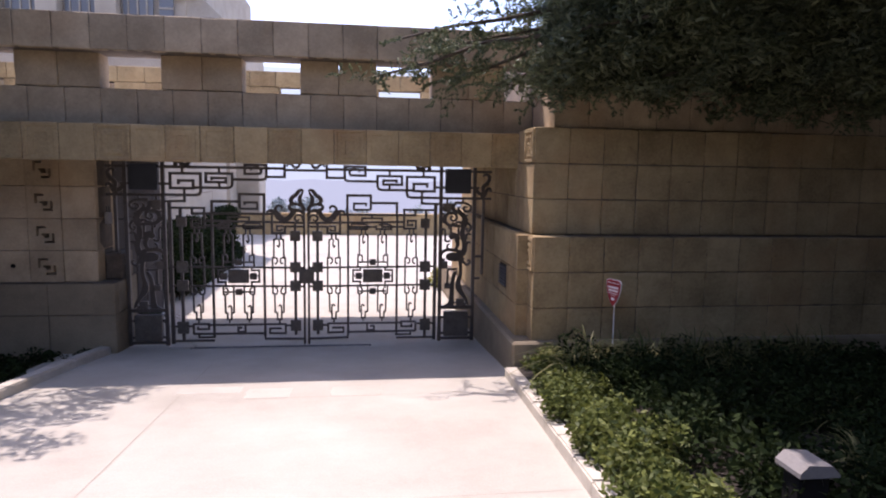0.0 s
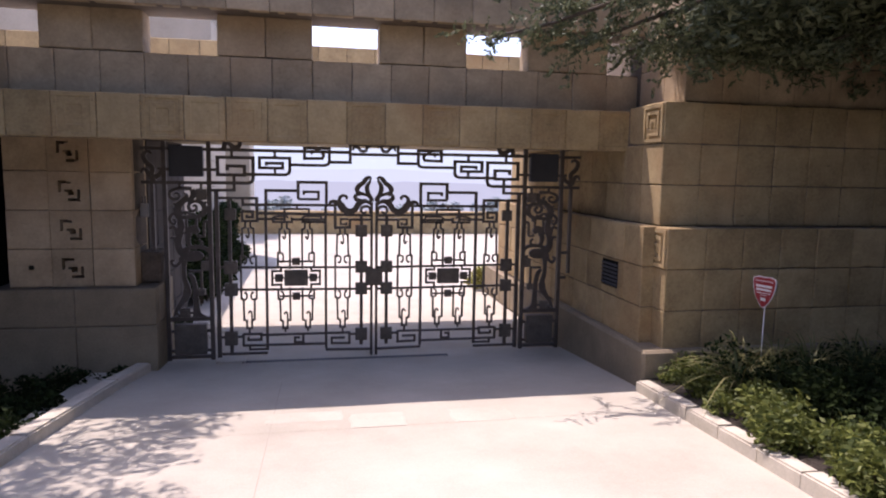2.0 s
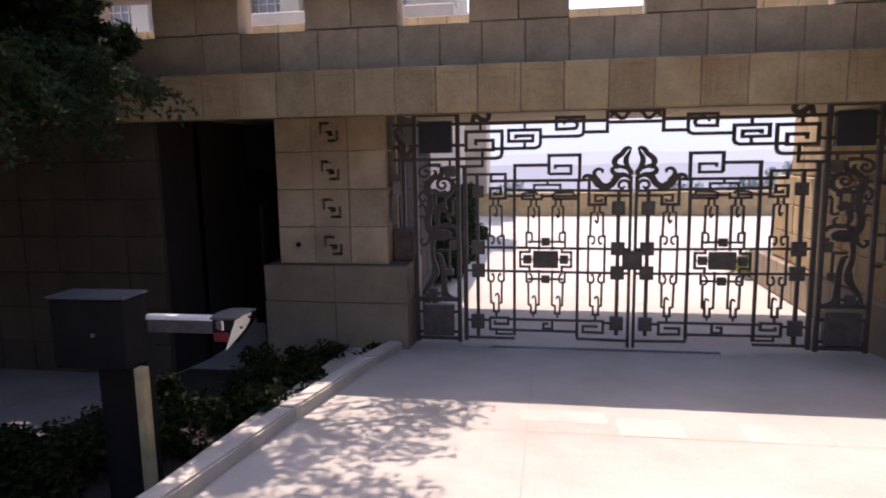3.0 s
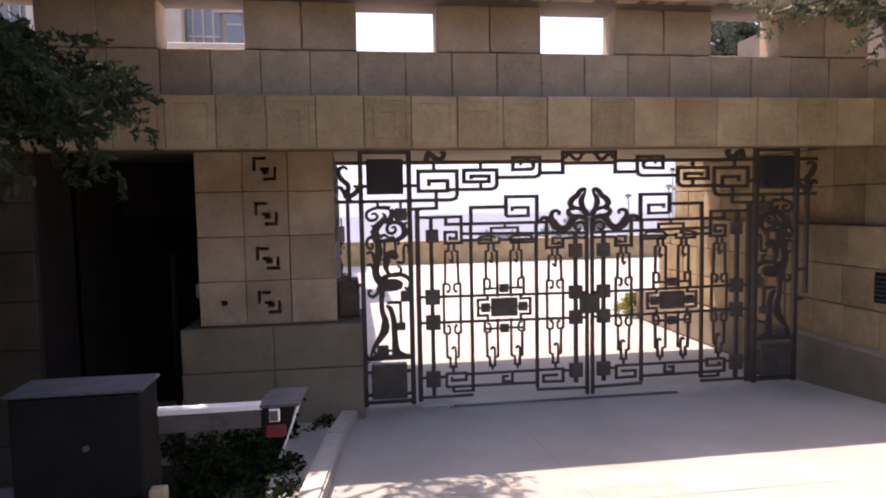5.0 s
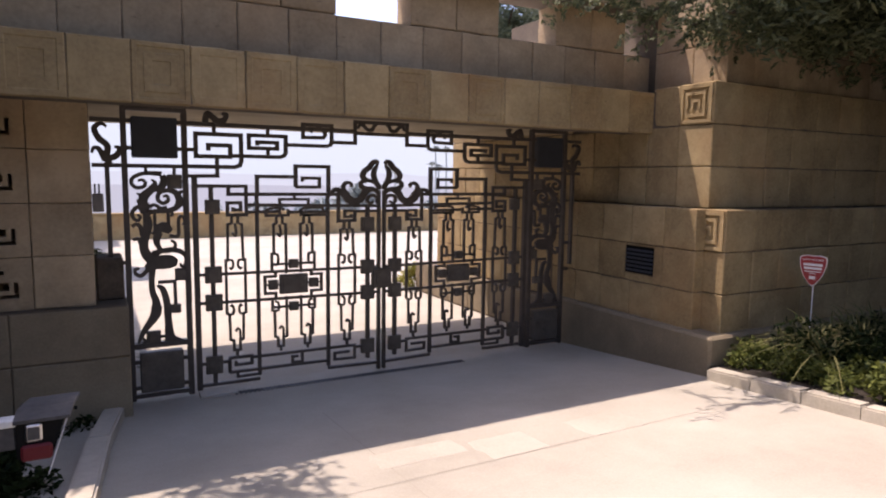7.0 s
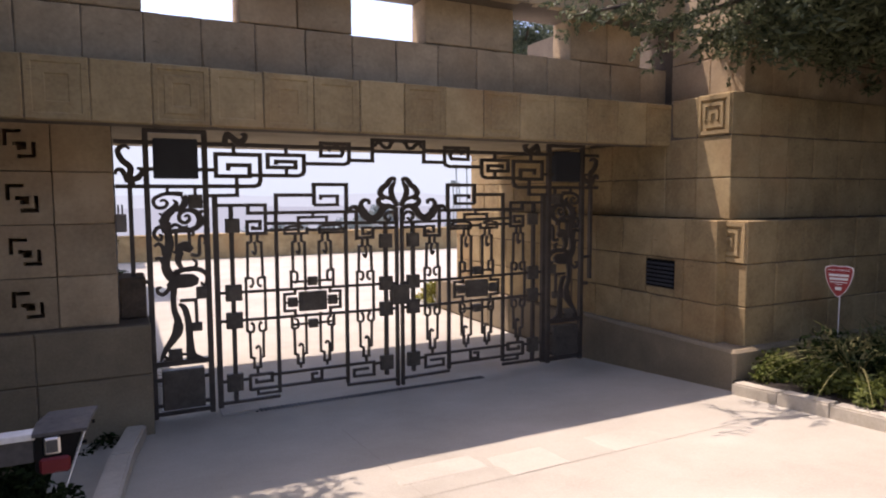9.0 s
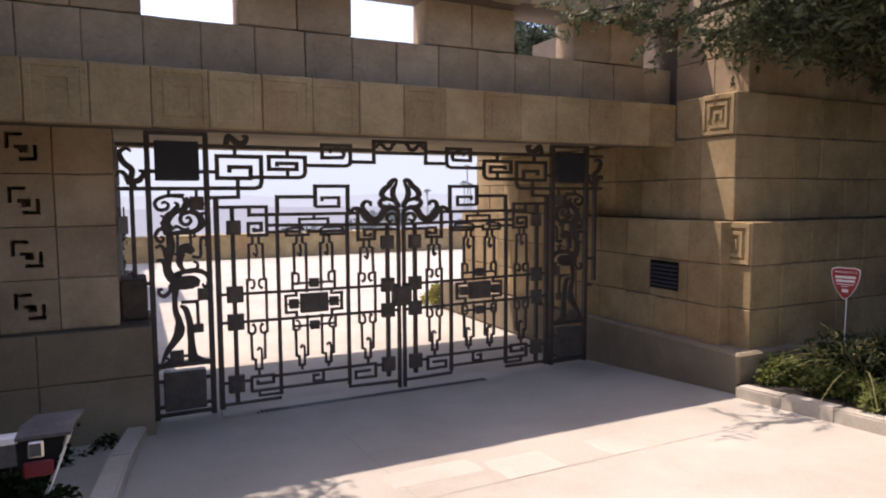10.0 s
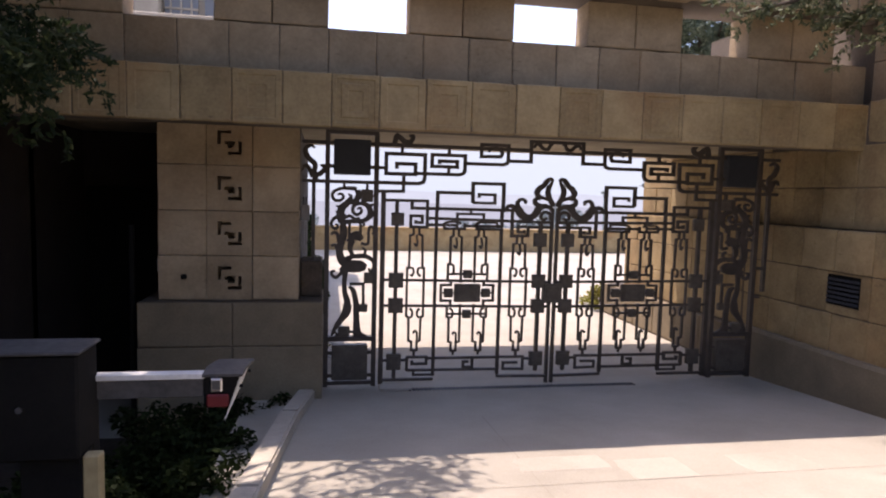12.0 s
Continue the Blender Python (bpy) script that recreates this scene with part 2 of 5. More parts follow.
def block_mesh(w, h, d, style, material, variant=0):
    """A block with slightly chipped, uneven edges; style sets the moulding of its face."""
    key = (round(w, 3), round(h, 3), round(d, 3), style, material.name, variant)
    if key in block_cache:
        return block_cache[key]
    r = random.Random(hash((round(w * 1000), round(h * 1000), variant)))
    steps = 4
    outline, inward = [], []
    for cx, cz, dx, dz in ((-1, -1, 1, 0), (1, -1, 0, 1), (1, 1, -1, 0), (-1, 1, 0, -1)):
        for k in range(steps):
            chip = r.uniform(-0.001, 0.0035) + (r.uniform(0.004, 0.014) if r.random() < (0.30 if k == 0 else 0.12) else 0.0)
            x, z = cx * w / 2 + dx * w * k / steps, cz * h / 2 + dz * h * k / steps
            sx = -1.0 if x > w / 2 - 1e-4 else 1.0 if x < -w / 2 + 1e-4 else 0.0
            sz = -1.0 if z > h / 2 - 1e-4 else 1.0 if z < -h / 2 + 1e-4 else 0.0
            outline.append((x + sx * max(chip, 0.0) * 0.5, z + sz * max(chip, 0.0) * 0.5, sx, sz, 0.006 + max(chip, 0.0)))
    bm = bmesh.new()
    mould = [(None, d), (0.0, 0.007), (-1.0, 0.0)]
    if style == "frame":
        mould += [(0.045, 0.0), (0.052, 0.006), (0.12, 0.003), (0.126, 0.008)]
    elif style == "nested":
        mould += [(0.035, 0.0), (0.041, 0.008), (0.075, 0.008), (0.081, 0.001), (0.13, 0.002), (0.136, 0.008)]
    elif style == "worn":
        mould += [(0.06, 0.001), (0.068, 0.006)]
    rings = []
    for inset, y in mould:
        ring = []
        for x, z, sx, sz, bevel in outline:
            if inset is None:
                px, pz = max(-w / 2, min(w / 2, x)), max(-h / 2, min(h / 2, z))
            elif inset < 0:
                px, pz = x + sx * bevel, z + sz * bevel
            else:
                lim_x, lim_z = w / 2 - inset, h / 2 - inset
                rough = r.uniform(-0.002, 0.002) if inset else 0.0
                px, pz = (max(-lim_x, min(lim_x, x)) + rough, max(-lim_z, min(lim_z, z)) + rough) if inset else (x, z)
            ring.append(bm.verts.new((px, y, pz)))
        rings.append(ring)
    n = len(outline)
    for a, b in zip(rings, rings[1:]):
        for k in range(n):
            bm.faces.new((a[k], a[(k + 1) % n], b[(k + 1) % n], b[k]))
    bm.faces.new(rings[0][::-1])
    bm.faces.new(rings[-1])
    me = mesh_of(bm, "block")
    me.materials.append(material)
    block_cache[key] = me
    return me


FACING = {"-y": 0.0, "-x": -90.0, "+y": 180.0, "+x": 90.0}
dice = random.Random(7)


def block(parent, x, y, z, w, h, facing="-y", d=0.09, style="plain", material=None, name="block", wobble=0.004):
    """One block with its front's middle at x, y, z."""
    ob = new(name, block_mesh(w - 0.003, h - 0.008, d, style, material or BLOCK, dice.randrange(6)))
    turn = FACING[facing]
    out = dice.uniform(-wobble, wobble)
    dx, dy = {"-y": (0, -1), "-x": (-1, 0), "+y": (0, 1), "+x": (1, 0)}[facing]
    ob.matrix_basis = pose(x + dx * out, y + dy * out, z, 0, dice.uniform(-0.25, 0.25), turn + dice.uniform(-0.3, 0.3))
    ob.parent = parent
    return ob


def course(parent, fixed, start, stop, z0, h, facing="-y", w=BW, style="plain", material=None, d=0.09, step=None):
    """A row of blocks along x (facing -y or +y) or along y (facing -x or +x) from start to stop."""
    n = max(1, round(abs(stop - start) / w))
    each = (stop - start) / n
    for i in range(n):
        m = start + (i + 0.5) * each
        s = style[i % len(style)] if isinstance(style, (list, tuple)) else style
        if facing in ("-y", "+y"):
            block(parent, m, fixed, z0 + h / 2, abs(each), h, facing, d, s, material)
        else:
            block(parent, fixed, m, z0 + h / 2, abs(each), h, facing, d, s, material)


# ---- leaves ----
def leaf_mesh(name, centres, spread_r, count, size, material, seed, flat=0.6, long=1.6):
    """Many small pointed leaves round centres (x, y, z, radius)."""
    rng = np.random.default_rng(seed)
    c = np.array(centres, float)
    weight = c[:, 3] ** 2
    pick = rng.choice(len(c), size=count, p=weight / weight.sum())
    way = rng.normal(size=(count, 3))
    way /= np.linalg.norm(way, axis=1)[:, None]
    far = rng.random(count) ** 0.45
    mid = c[pick, :3] + way * (far * c[pick, 3])[:, None] * spread_r
    along = way * 0.5 + rng.normal(size=(count, 3)) * 0.7
    along[:, 2] *= flat
    along /= np.linalg.norm(along, axis=1)[:, None]
    side = np.cross(along, rng.normal(size=(count, 3)))
    side /= np.linalg.norm(side, axis=1)[:, None] + 1e-9
    s = size * (0.6 + 0.8 * rng.random(count))[:, None]
    verts = np.stack([mid - along * s * long / 2, mid + side * s * 0.36, mid + along * s * long / 2, mid - side * s * 0.36], 1).reshape(-1, 3)
    faces = np.arange(count * 4).reshape(-1, 4)
    me = bpy.data.meshes.new(name)
    me.from_pydata(verts.tolist(), [], faces.tolist())
    me.materials.append(material)
    return me


def tube(bm, pts, radii, seg=7):
    rings = []
    pts = [Vector(p) for p in pts]
    for i, p in enumerate(pts):
        d = (pts[min(i + 1, len(pts) - 1)] - pts[max(i - 1, 0)]).normalized()
        u = d.orthogonal().normalized()
        v = d.cross(u)
        rings.append([bm.verts.new(p + (u * math.cos(2 * math.pi * k / seg) + v * math.sin(2 * math.pi * k / seg)) * radii[i]) for k in range(seg)])
    for a, b in zip(rings, rings[1:]):
        for k in range(seg):
            bm.faces.new((a[k], a[(k + 1) % seg], b[(k + 1) % seg], b[k]))
    bm.faces.new(rings[0])
    bm.faces.new(rings[-1][::-1])
    return bm


def blades(name, spots, count, length, width, material, seed):
    """Arching strap leaves from each spot (x, y, z)."""
    rng = random.Random(seed)
    verts, faces = [], []
    for x, y, z in spots:
        for _ in range(count):
            a, ln = rng.uniform(0, 2 * math.pi), length * rng.uniform(0.6, 1.15)
            lean, w = rng.uniform(0.25, 1.0), width * rng.uniform(0.7, 1.3)
            ux, uy = math.cos(a), math.sin(a)
            base = len(verts)
            for k in range(6):
                f = k / 5
                out = lean * ln * (0.25 * f + 0.75 * f * f)
                up = ln * (1.05 * f - (0.35 + 0.75 * lean) * f * f * 0.9)
                ww = w * (1 - f ** 2.2) + 0.001
                px, py, pz = x + ux * (out + 0.03), y + uy * (out + 0.03), z + up
                verts += [(px - uy * ww, py + ux * ww, pz), (px + uy * ww, py - ux * ww, pz + 0.2 * ww)]
            for k in range(5):
                b = base + 2 * k
                faces.append((b, b + 1, b + 3, b + 2))
    me = bpy.data.meshes.new(name)
    me.from_pydata(verts, [], faces)
    me.materials.append(material)
    return me


# ---- ground and large structure ----
def ground_mesh():
    """One sheet: the drive falls to the gate, the court lies level, the hill drops behind its parapet."""
    xs = [-3000, -900, -300, -120, -60, -30, -15, -8, -6, -4, -3.12, -3.0, -2, -1, 0, 1, 2, 3, 4, 6, 8, 15, 30, 60, 120, 300, 900, 3000]
    ys = [-3000, -900, -300, -100, -40, -20, -12, -10, -8, -6, -5, -4, -3, -2, -1, 0, 0.2, 1, 2, 4, 8, 12, 15.5, 16, 24, 60, 200, 600, 1500, 4000]
    bm = bmesh.new()
    grid = []
    for y in ys:
        row = []
        for x in xs:
            z = ground_z(y) - (DIP if -15.5 < x < -3.05 and -10.5 < y < 1.8 else 0.0)
            if y > 15.6:
                z = -min(60.0, (y - 15.6) * 0.35)
            if y < -12:
                z = ground_z(-11.9)
            row.append(bm.verts.new((x, y, z)))
        grid.append(row)
    for a, b in zip(grid, grid[1:]):
        for i in range(len(xs) - 1):
            bm.faces.new((a[i], a[i + 1], b[i + 1], b[i]))
    return bm


ground = part("ground", ground_mesh(), DRIVE)
tagged(ground, "pale concrete driveway sloping down to the gate", "ground", kind="structure")


def wall(name, label, bm, material=None):
    return tagged(part(name, bm, material or CORE), label, "wall", kind="structure")


G = 0.014  # depth of the joints
bridge_bm = box(-9.0, 2.9, -1.0 + G, -0.60, 2.50, 2.915)
add_box(bridge_bm, -9.0, 2.9, -0.60, 2.5, 2.60, 2.915)
add_box(bridge_bm, -9.0, 6.0, -0.67 + G, -0.37 - G, 2.9, 3.345)
add_box(bridge_bm, -9.0, 6.0, -0.93 + G, -0.37 - G, 3.75, 4.15)
add_box(bridge_bm, 6.0, 12.0, -0.76 + G, -0.37 - G, 2.9, 4.165)
bridge = wall("wall_bridge", "tan concrete block bridge beam over the gate opening", bridge_bm)
rear_bm = box(-9.0, 6.0, 2.1 + G, 2.5 - G, 2.9, 3.345)
add_box(rear_bm, -9.0, 6.0, 2.1 + G, 2.4 - G, 3.76, 4.0)
add_box(rear_bm, -9.0, -6.0, 2.1 + G, 2.4 - G, 3.3, 3.8)
rear_parapet = wall("wall_rear_parapet", "pale concrete block parapet at the back of the bridge", rear_bm)
# hidden deck, made white as a reflector for the rear parapet
tagged(part("floor_deck", box(-9.0, 6.0, -0.37, 2.1, 2.9, 2.96), BOUNCE_DECK), "unseen deck made white to bounce light onto the rear parapet", "floor", kind="structure")
soffit_bm = bmesh.new()
for i in range(30):
    for j in range(9):
        x0, y0 = 2.66 - (i + 1) * BW, -0.60 + j * 0.343
        add_box(soffit_bm, x0 + 0.003, x0 + BW - 0.003, y0 + 0.003, y0 + 0.340, 2.572 + 0.003 * ((i * 7 + j * 3) % 3) / 3, 2.63)
soffit = tagged(part("ceiling", soffit_bm, SOFFIT), "concrete slab soffit under the bridge", "ceiling", kind="structure")

left_pier = wall("wall_left_pier", "tan block pier with pierced key ornaments", box(-3.78 + G, -2.555 - G, -0.10, 0.30, 0.9, 2.60), BLOCK_GREY)
left_plinth = wall("wall_left_plinth", "grey concrete plinth of the block pier", box(-3.93 + G, -2.33 - G, -0.44 + G, 0.40, -0.6, 0.955))
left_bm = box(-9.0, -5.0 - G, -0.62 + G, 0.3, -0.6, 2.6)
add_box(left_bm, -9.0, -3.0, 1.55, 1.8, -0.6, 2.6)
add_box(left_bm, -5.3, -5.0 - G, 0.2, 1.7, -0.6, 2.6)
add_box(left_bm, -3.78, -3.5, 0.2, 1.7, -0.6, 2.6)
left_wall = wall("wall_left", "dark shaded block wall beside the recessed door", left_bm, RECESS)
right_upper = wall("wall_right_upper", "tan block wall with a carved key block at its corner",
                   add_box(box(2.69 + G, 11.0, -1.77 + G, 2.4, 1.70, 2.92), 2.93 + G, 11.0, -1.70 + G, 2.05, 2.9, 4.17))
right_lower = wall("wall_right_lower", "tan block base wall stepping out below a ledge",
                   add_box(box(2.525 + G, 3.2, -1.78 + G, 0.45, 0.45, 1.725), 2.655 + G, 11.0, -2.01 + G, 0.2, 0.45, 1.722))
right_plinth = wall("wall_right_plinth", "worn concrete plinth along the block wall",
                    add_box(box(2.42, 3.3, -2.10, 0.5, -0.1, 0.555, 0.025), 3.3, 11.0, -2.10, 0.2, -0.1, 0.555, 0.025), PLINTH)
court_bm = box(2.69 + G, 3.4, 0.45, 3.3 - G, 1.72, 2.95)
add_box(court_bm, 2.55 + G, 3.4, 0.45, 3.55 - G, 0.50, 1.722)
add_box(court_bm, 2.42 + G, 3.4, 0.5, 4.1 - G, -0.1, 0.502)
court_wall_right = wall("wall_court_right", "sunlit block wall beside the court behind the gate", court_bm)
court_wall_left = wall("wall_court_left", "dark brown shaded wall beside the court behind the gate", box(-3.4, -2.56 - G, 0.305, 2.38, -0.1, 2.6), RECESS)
court_parapet = wall("wall_court_parapet", "low brown parapet wall round the court",
                     add_box(box(-30, 30, 15.3, 15.6, -0.2, 0.74), -30, 30, 15.26, 15.64, 0.74, 0.80, 0.01), BLOCK)

# house behind, up to the left
house = thing("house", "tall pale concrete block house behind the court", "house")
part("wall", box(-24, -5.3, 15.7, 30, 0, 11.5, 0.05), HOUSE, house)
part("shoulder", add_poly(bmesh.new(), [(-5.4, 0), (-3.95, 0), (-3.95, 7.6), (-4.75, 8.35), (-5.4, 8.45)], 15.75, 25), HOUSE, house, "lower shoulder with a sloping parapet")
part("wing", box(-4.6, -3.08, 17.0, 18.4, 0, 5.6, 0.04), HOUSE, house)
part("gable", add_poly(bmesh.new(), [(-5.35, 8.3), (-4.9, 8.4), (-5.9, 9.6), (-6.2, 11.4), (-6.6, 11.4), (-6.6, 8.3)], 15.55, 15.69), HOUSE, house)
for k in range(6):
    x0 = -8.2 - 1.9 * k
    part("pilaster", box(x0, x0 + 0.7, 15.2, 15.7, 0, 11.0, 0.03), HOUSE, house)
    w = part("window", box(x0 + 0.80, x0 + 1.80, 15.60, 15.69, 3.2, 9.6), WINDOW_GREY, house, "tall grey recessed window")
    for i in range(3):
        part("mullion", box(x0 + 0.80 + 0.31 * (i + 0.5), x0 + 0.85 + 0.31 * (i + 0.5), 15.55, 15.60, 3.2, 9.6), HOUSE, w)
    for i in range(5):
        part("glazing_bar", box(x0 + 0.80, x0 + 1.80, 15.565, 15.60, 4.2 + 1.1 * i, 4.26 + 1.1 * i), HOUSE, w)
w = part("window", box(-6.20, -5.72, 15.60, 15.69, 3.2, 9.4), WINDOW_GREY, house, "narrow grey recessed window")
for i in range(6):
    part("glazing_bar", box(-6.20, -5.72, 15.565, 15.60, 3.9 + 1.0 * i, 3.96 + 1.0 * i), HOUSE, w)
part("coping", box(-24.1, -5.9, 15.5, 16.2, 11.5, 11.9, 0.04), HOUSE, house)

# low wing along the court's left side, whose shade falls over the paving
side_wing = thing("side_building", "pale concrete block building along the shaded court side", "building")
part("wall", box(-9.0, -3.10, 2.45, 8.8, 0, 3.9, 0.02), HOUSE, side_wing)
part("tower", box(-9.0, -3.10, 8.8, 10.7, 0, 5.7, 0.02), HOUSE, side_wing)
for x0, x1, z0, z1 in ((-5.62, -5.14, 4.42, 4.62), (-8.7, -8.2, 4.3, 4.7)):
    part("vent", box(x0, x1, 8.775, 8.80, z0, z1), BROWN_VENT, side_wing, "dark brown square vent")
for j in range(6):
    part("joint", box(-3.103, -3.095, 2.5, 8.75, 0.60 * (j + 1) - 0.006, 0.60 * (j + 1) + 0.006), CORE, side_wing)

# street behind and the side path
def sheet(name, label, category, x0, x1, ys, lift, material):
    bm = bmesh.new()
    rows = [(bm.verts.new((x0, y, ground_z(y) + lift)), bm.verts.new((x1, y, ground_z(y) + lift))) for y in ys]
    for a, b in zip(rows, rows[1:]):
        bm.faces.new((a[0], a[1], b[1], b[0]))
    return tagged(part(name, bm, material), label, category, kind="structure")


# dark street out of view, added to lower the light bounced back
sheet("road", "unseen dark asphalt street added across the drive's head", "road", -80, 80, [-30, -12, -11.95, -10.2], 0.012, ASPHALT)
sheet("pavement", "grey concrete path beside the shaded bed", "path", -9.0, -4.9, [-9.8, -8, -4, -1, -0.63], 0.01 - DIP, PATH_GREY)

# planting beds and curbs
def bed(name, label, outline, lift):
    bm = bmesh.new()
    top = [bm.verts.new((x, y, ground_z(y) + lift)) for x, y in outline]
    low = [bm.verts.new((x, y, ground_z(y) + lift - 0.2)) for x, y in outline]
    bm.faces.new(top)
    for i in range(len(outline)):
        j = (i + 1) % len(outline)
        bm.faces.new((top[i], low[i], low[j], top[j]))
    return tagged(part(name, bm, SOIL), label, "planting bed", kind="structure")


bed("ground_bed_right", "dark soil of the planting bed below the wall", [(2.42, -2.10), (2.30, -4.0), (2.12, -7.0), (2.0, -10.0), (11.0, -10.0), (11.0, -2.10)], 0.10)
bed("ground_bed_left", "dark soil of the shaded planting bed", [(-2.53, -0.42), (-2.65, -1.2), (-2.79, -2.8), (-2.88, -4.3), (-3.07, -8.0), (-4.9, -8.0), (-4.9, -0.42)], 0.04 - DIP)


def curb(group, label, pts, width, high, length):
    """Curb stones along a line."""
    run = [Vector(p) for p in pts]
    total = 0.0
    for a, b in zip(run, run[1:]):
        n = max(1, round((b - a).length / length))
        for i in range(n):
            p, q = a.lerp(b, i / n), a.lerp(b, (i + 1) / n)
            d = (q - p).normalized()
            s = Vector((-d.y, d.x)) * width / 2
            bm = bmesh.new()
            e = d * 0.004
            low, top = [], []
            for v in (p + e - s, q - e - s, q - e + s, p + e + s):
                low.append(bm.verts.new((v.x, v.y, ground_z(v.y) - 0.45)))
                top.append(bm.verts.new((v.x, v.y, ground_z(v.y) + high + 0.004 * ((i * 5) % 3))))
            bm.faces.new(top)
            bm.faces.new(low[::-1])
            for k in range(4):
                bm.faces.new((low[k], low[(k + 1) % 4], top[(k + 1) % 4], top[k]))
            bmesh.ops.bevel(bm, geom=[ed for ed in bm.edges if all(v in top for v in ed.verts)], offset=0.014, segments=2, affect='EDGES')
            tagged(part("curb_stone", bm, CURB), label, "curb", group)


curb("right curb", "pale weathered concrete curb stone edging the planting bed", [(2.40, -2.15), (2.30, -4.0), (2.12, -7.0), (2.0, -10.0)], 0.14, 0.105, 0.42)
curb("left curb", "grey concrete curb along the shaded bed", [(-2.47, -0.46), (-2.58, -1.2), (-2.72, -2.8), (-2.81, -4.3), (-3.0, -8.0)], 0.15, 0.10, 1.6)

# brushy hillside round the street, added unseen behind the camera to cut sky light
bank = bmesh.new()
prev = None
for i in range(37):
    a = radians(180 + 180 * i / 36)
    row = []
    for r, z in ((13.5, 0.9), (15, 3.2), (18, 6.5), (26, 12.5), (45, 19.0)):
        rr = r + 0.9 * noise.noise((i * 0.5, r * 0.4, 2.0))
        zz = z + 0.7 * noise.noise((i * 0.7, r, 5.0)) * (r > 14)
        row.append(bank.verts.new((1.2 * rr * math.cos(a), -6.0 + rr * math.sin(a), zz)))
    if prev:
        for k in range(4):
            bank.faces.new((prev[k], row[k], row[k + 1], prev[k + 1]))
    prev = row
tagged(part("hillside", bank, BANK), "unseen dark brushy hillside added across the street", "hillside", kind="structure")

# distance: glowing sheets with the haze put into their colour
def skyline(far, low, tall, seed):
    bm = bmesh.new()
    row = []
    for i in range(121):
        a = radians(-75 + 150 * i / 120)
        h = low + tall * (0.5 + 0.5 * noise.noise((i * 0.11, seed, 0)) + 0.12 * noise.noise((i * 0.9, seed, 4)))
        row.append((bm.verts.new((far * math.sin(a), far * math.cos(a), -62)), bm.verts.new((far * math.sin(a), far * math.cos(a), h))))
    for p, q in zip(row, row[1:]):
        bm.faces.new((p[0], q[0], q[1], p[1]))
    return bm


tagged(part("backdrop_near", skyline(520, -12, 10, 3.1), HAZE_HILL), "glowing backdrop with grey-blue haze painted over the near city", "backdrop", kind="structure")
tagged(part("backdrop_far", skyline(900, -4, 12, 8.3), HAZE_FAR), "glowing backdrop of hills painted pale with haze", "backdrop", kind="structure")
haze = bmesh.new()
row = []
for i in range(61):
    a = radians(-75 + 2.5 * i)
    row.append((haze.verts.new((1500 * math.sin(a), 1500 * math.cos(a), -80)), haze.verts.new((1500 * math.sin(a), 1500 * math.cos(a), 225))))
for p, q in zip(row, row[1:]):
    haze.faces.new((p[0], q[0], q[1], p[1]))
tagged(part("backdrop_haze", haze, HAZE_SKY), "glowing backdrop of painted lavender haze along the horizon", "backdrop", kind="structure")


# ---- the gate ----
CX = 0.015  # middle of the gate


def side(s, pts):
    return [(CX + s * p[0], p[1]) for p in pts]


import itertools
bar_count = itertools.count()


def bar(parent, name, s, pts, w, d=0.022, material=None, label="", curve=0, y=0.0):
    d = d + 0.0011 * (next(bar_count) % 11)
    run = side(s, pts)
    if curve:
        run = smooth(run, curve)
    if isinstance(w, (list, tuple)):
        w = spread(w, len(run))
    return part(name, ribbon(bmesh.new(), run, w, d, y), material or IRON, parent, label)


def tile(parent, name, s, x, z, w, h, d=0.05, material=None, label=""):
    cx = CX + s * x
    bm = box(cx - w / 2, cx + w / 2, -d / 2, d / 2, z - h / 2, z + h / 2, 0.006)
    front = [f for f in bm.faces if f.normal.y < -0.9]
    bmesh.ops.inset_region(bm, faces=front, thickness=min(w, h) * 0.16, depth=0.0)
    bmesh.ops.inset_region(bm, faces=front, thickness=0.004, depth=0.005)
    return part(name, bm, material or IRON_TILE, parent, label)


def chain(parent, s, x, top, mid, low, w=0.022, half=0.085):
    """One hooked double bar: a forked head, two bars that hook inwards, and the same upside down below the rails."""
    for k in (-1, 1):
        bar(parent, "hooked_bar", s, [(x + k * 0.028, top), (x + k * 0.028, top - 0.075), (x + k * 0.062, top - 0.085), (x + k * 0.068, mid + 0.13),
                                      (x + k * half, mid + 0.13), (x + k * half, low)], w)
        bar(parent, "hook", s, [(x + k * 0.068, mid + 0.13), (x + k * 0.028, mid + 0.125), (x + k * 0.022, mid + 0.075), (x + k * 0.04, mid + 0.048), (x + k * 0.05, mid + 0.065)], w * 0.85, curve=3)
    bar(parent, "fork", s, [(x - 0.04, top), (x + 0.04, top)], w)
    bar(parent, "drop_hook", s, [(x, top - 0.075), (x + 0.012, top - 0.15), (x + 0.0, top - 0.19), (x - 0.022, top - 0.16)], w * 0.85, curve=3)


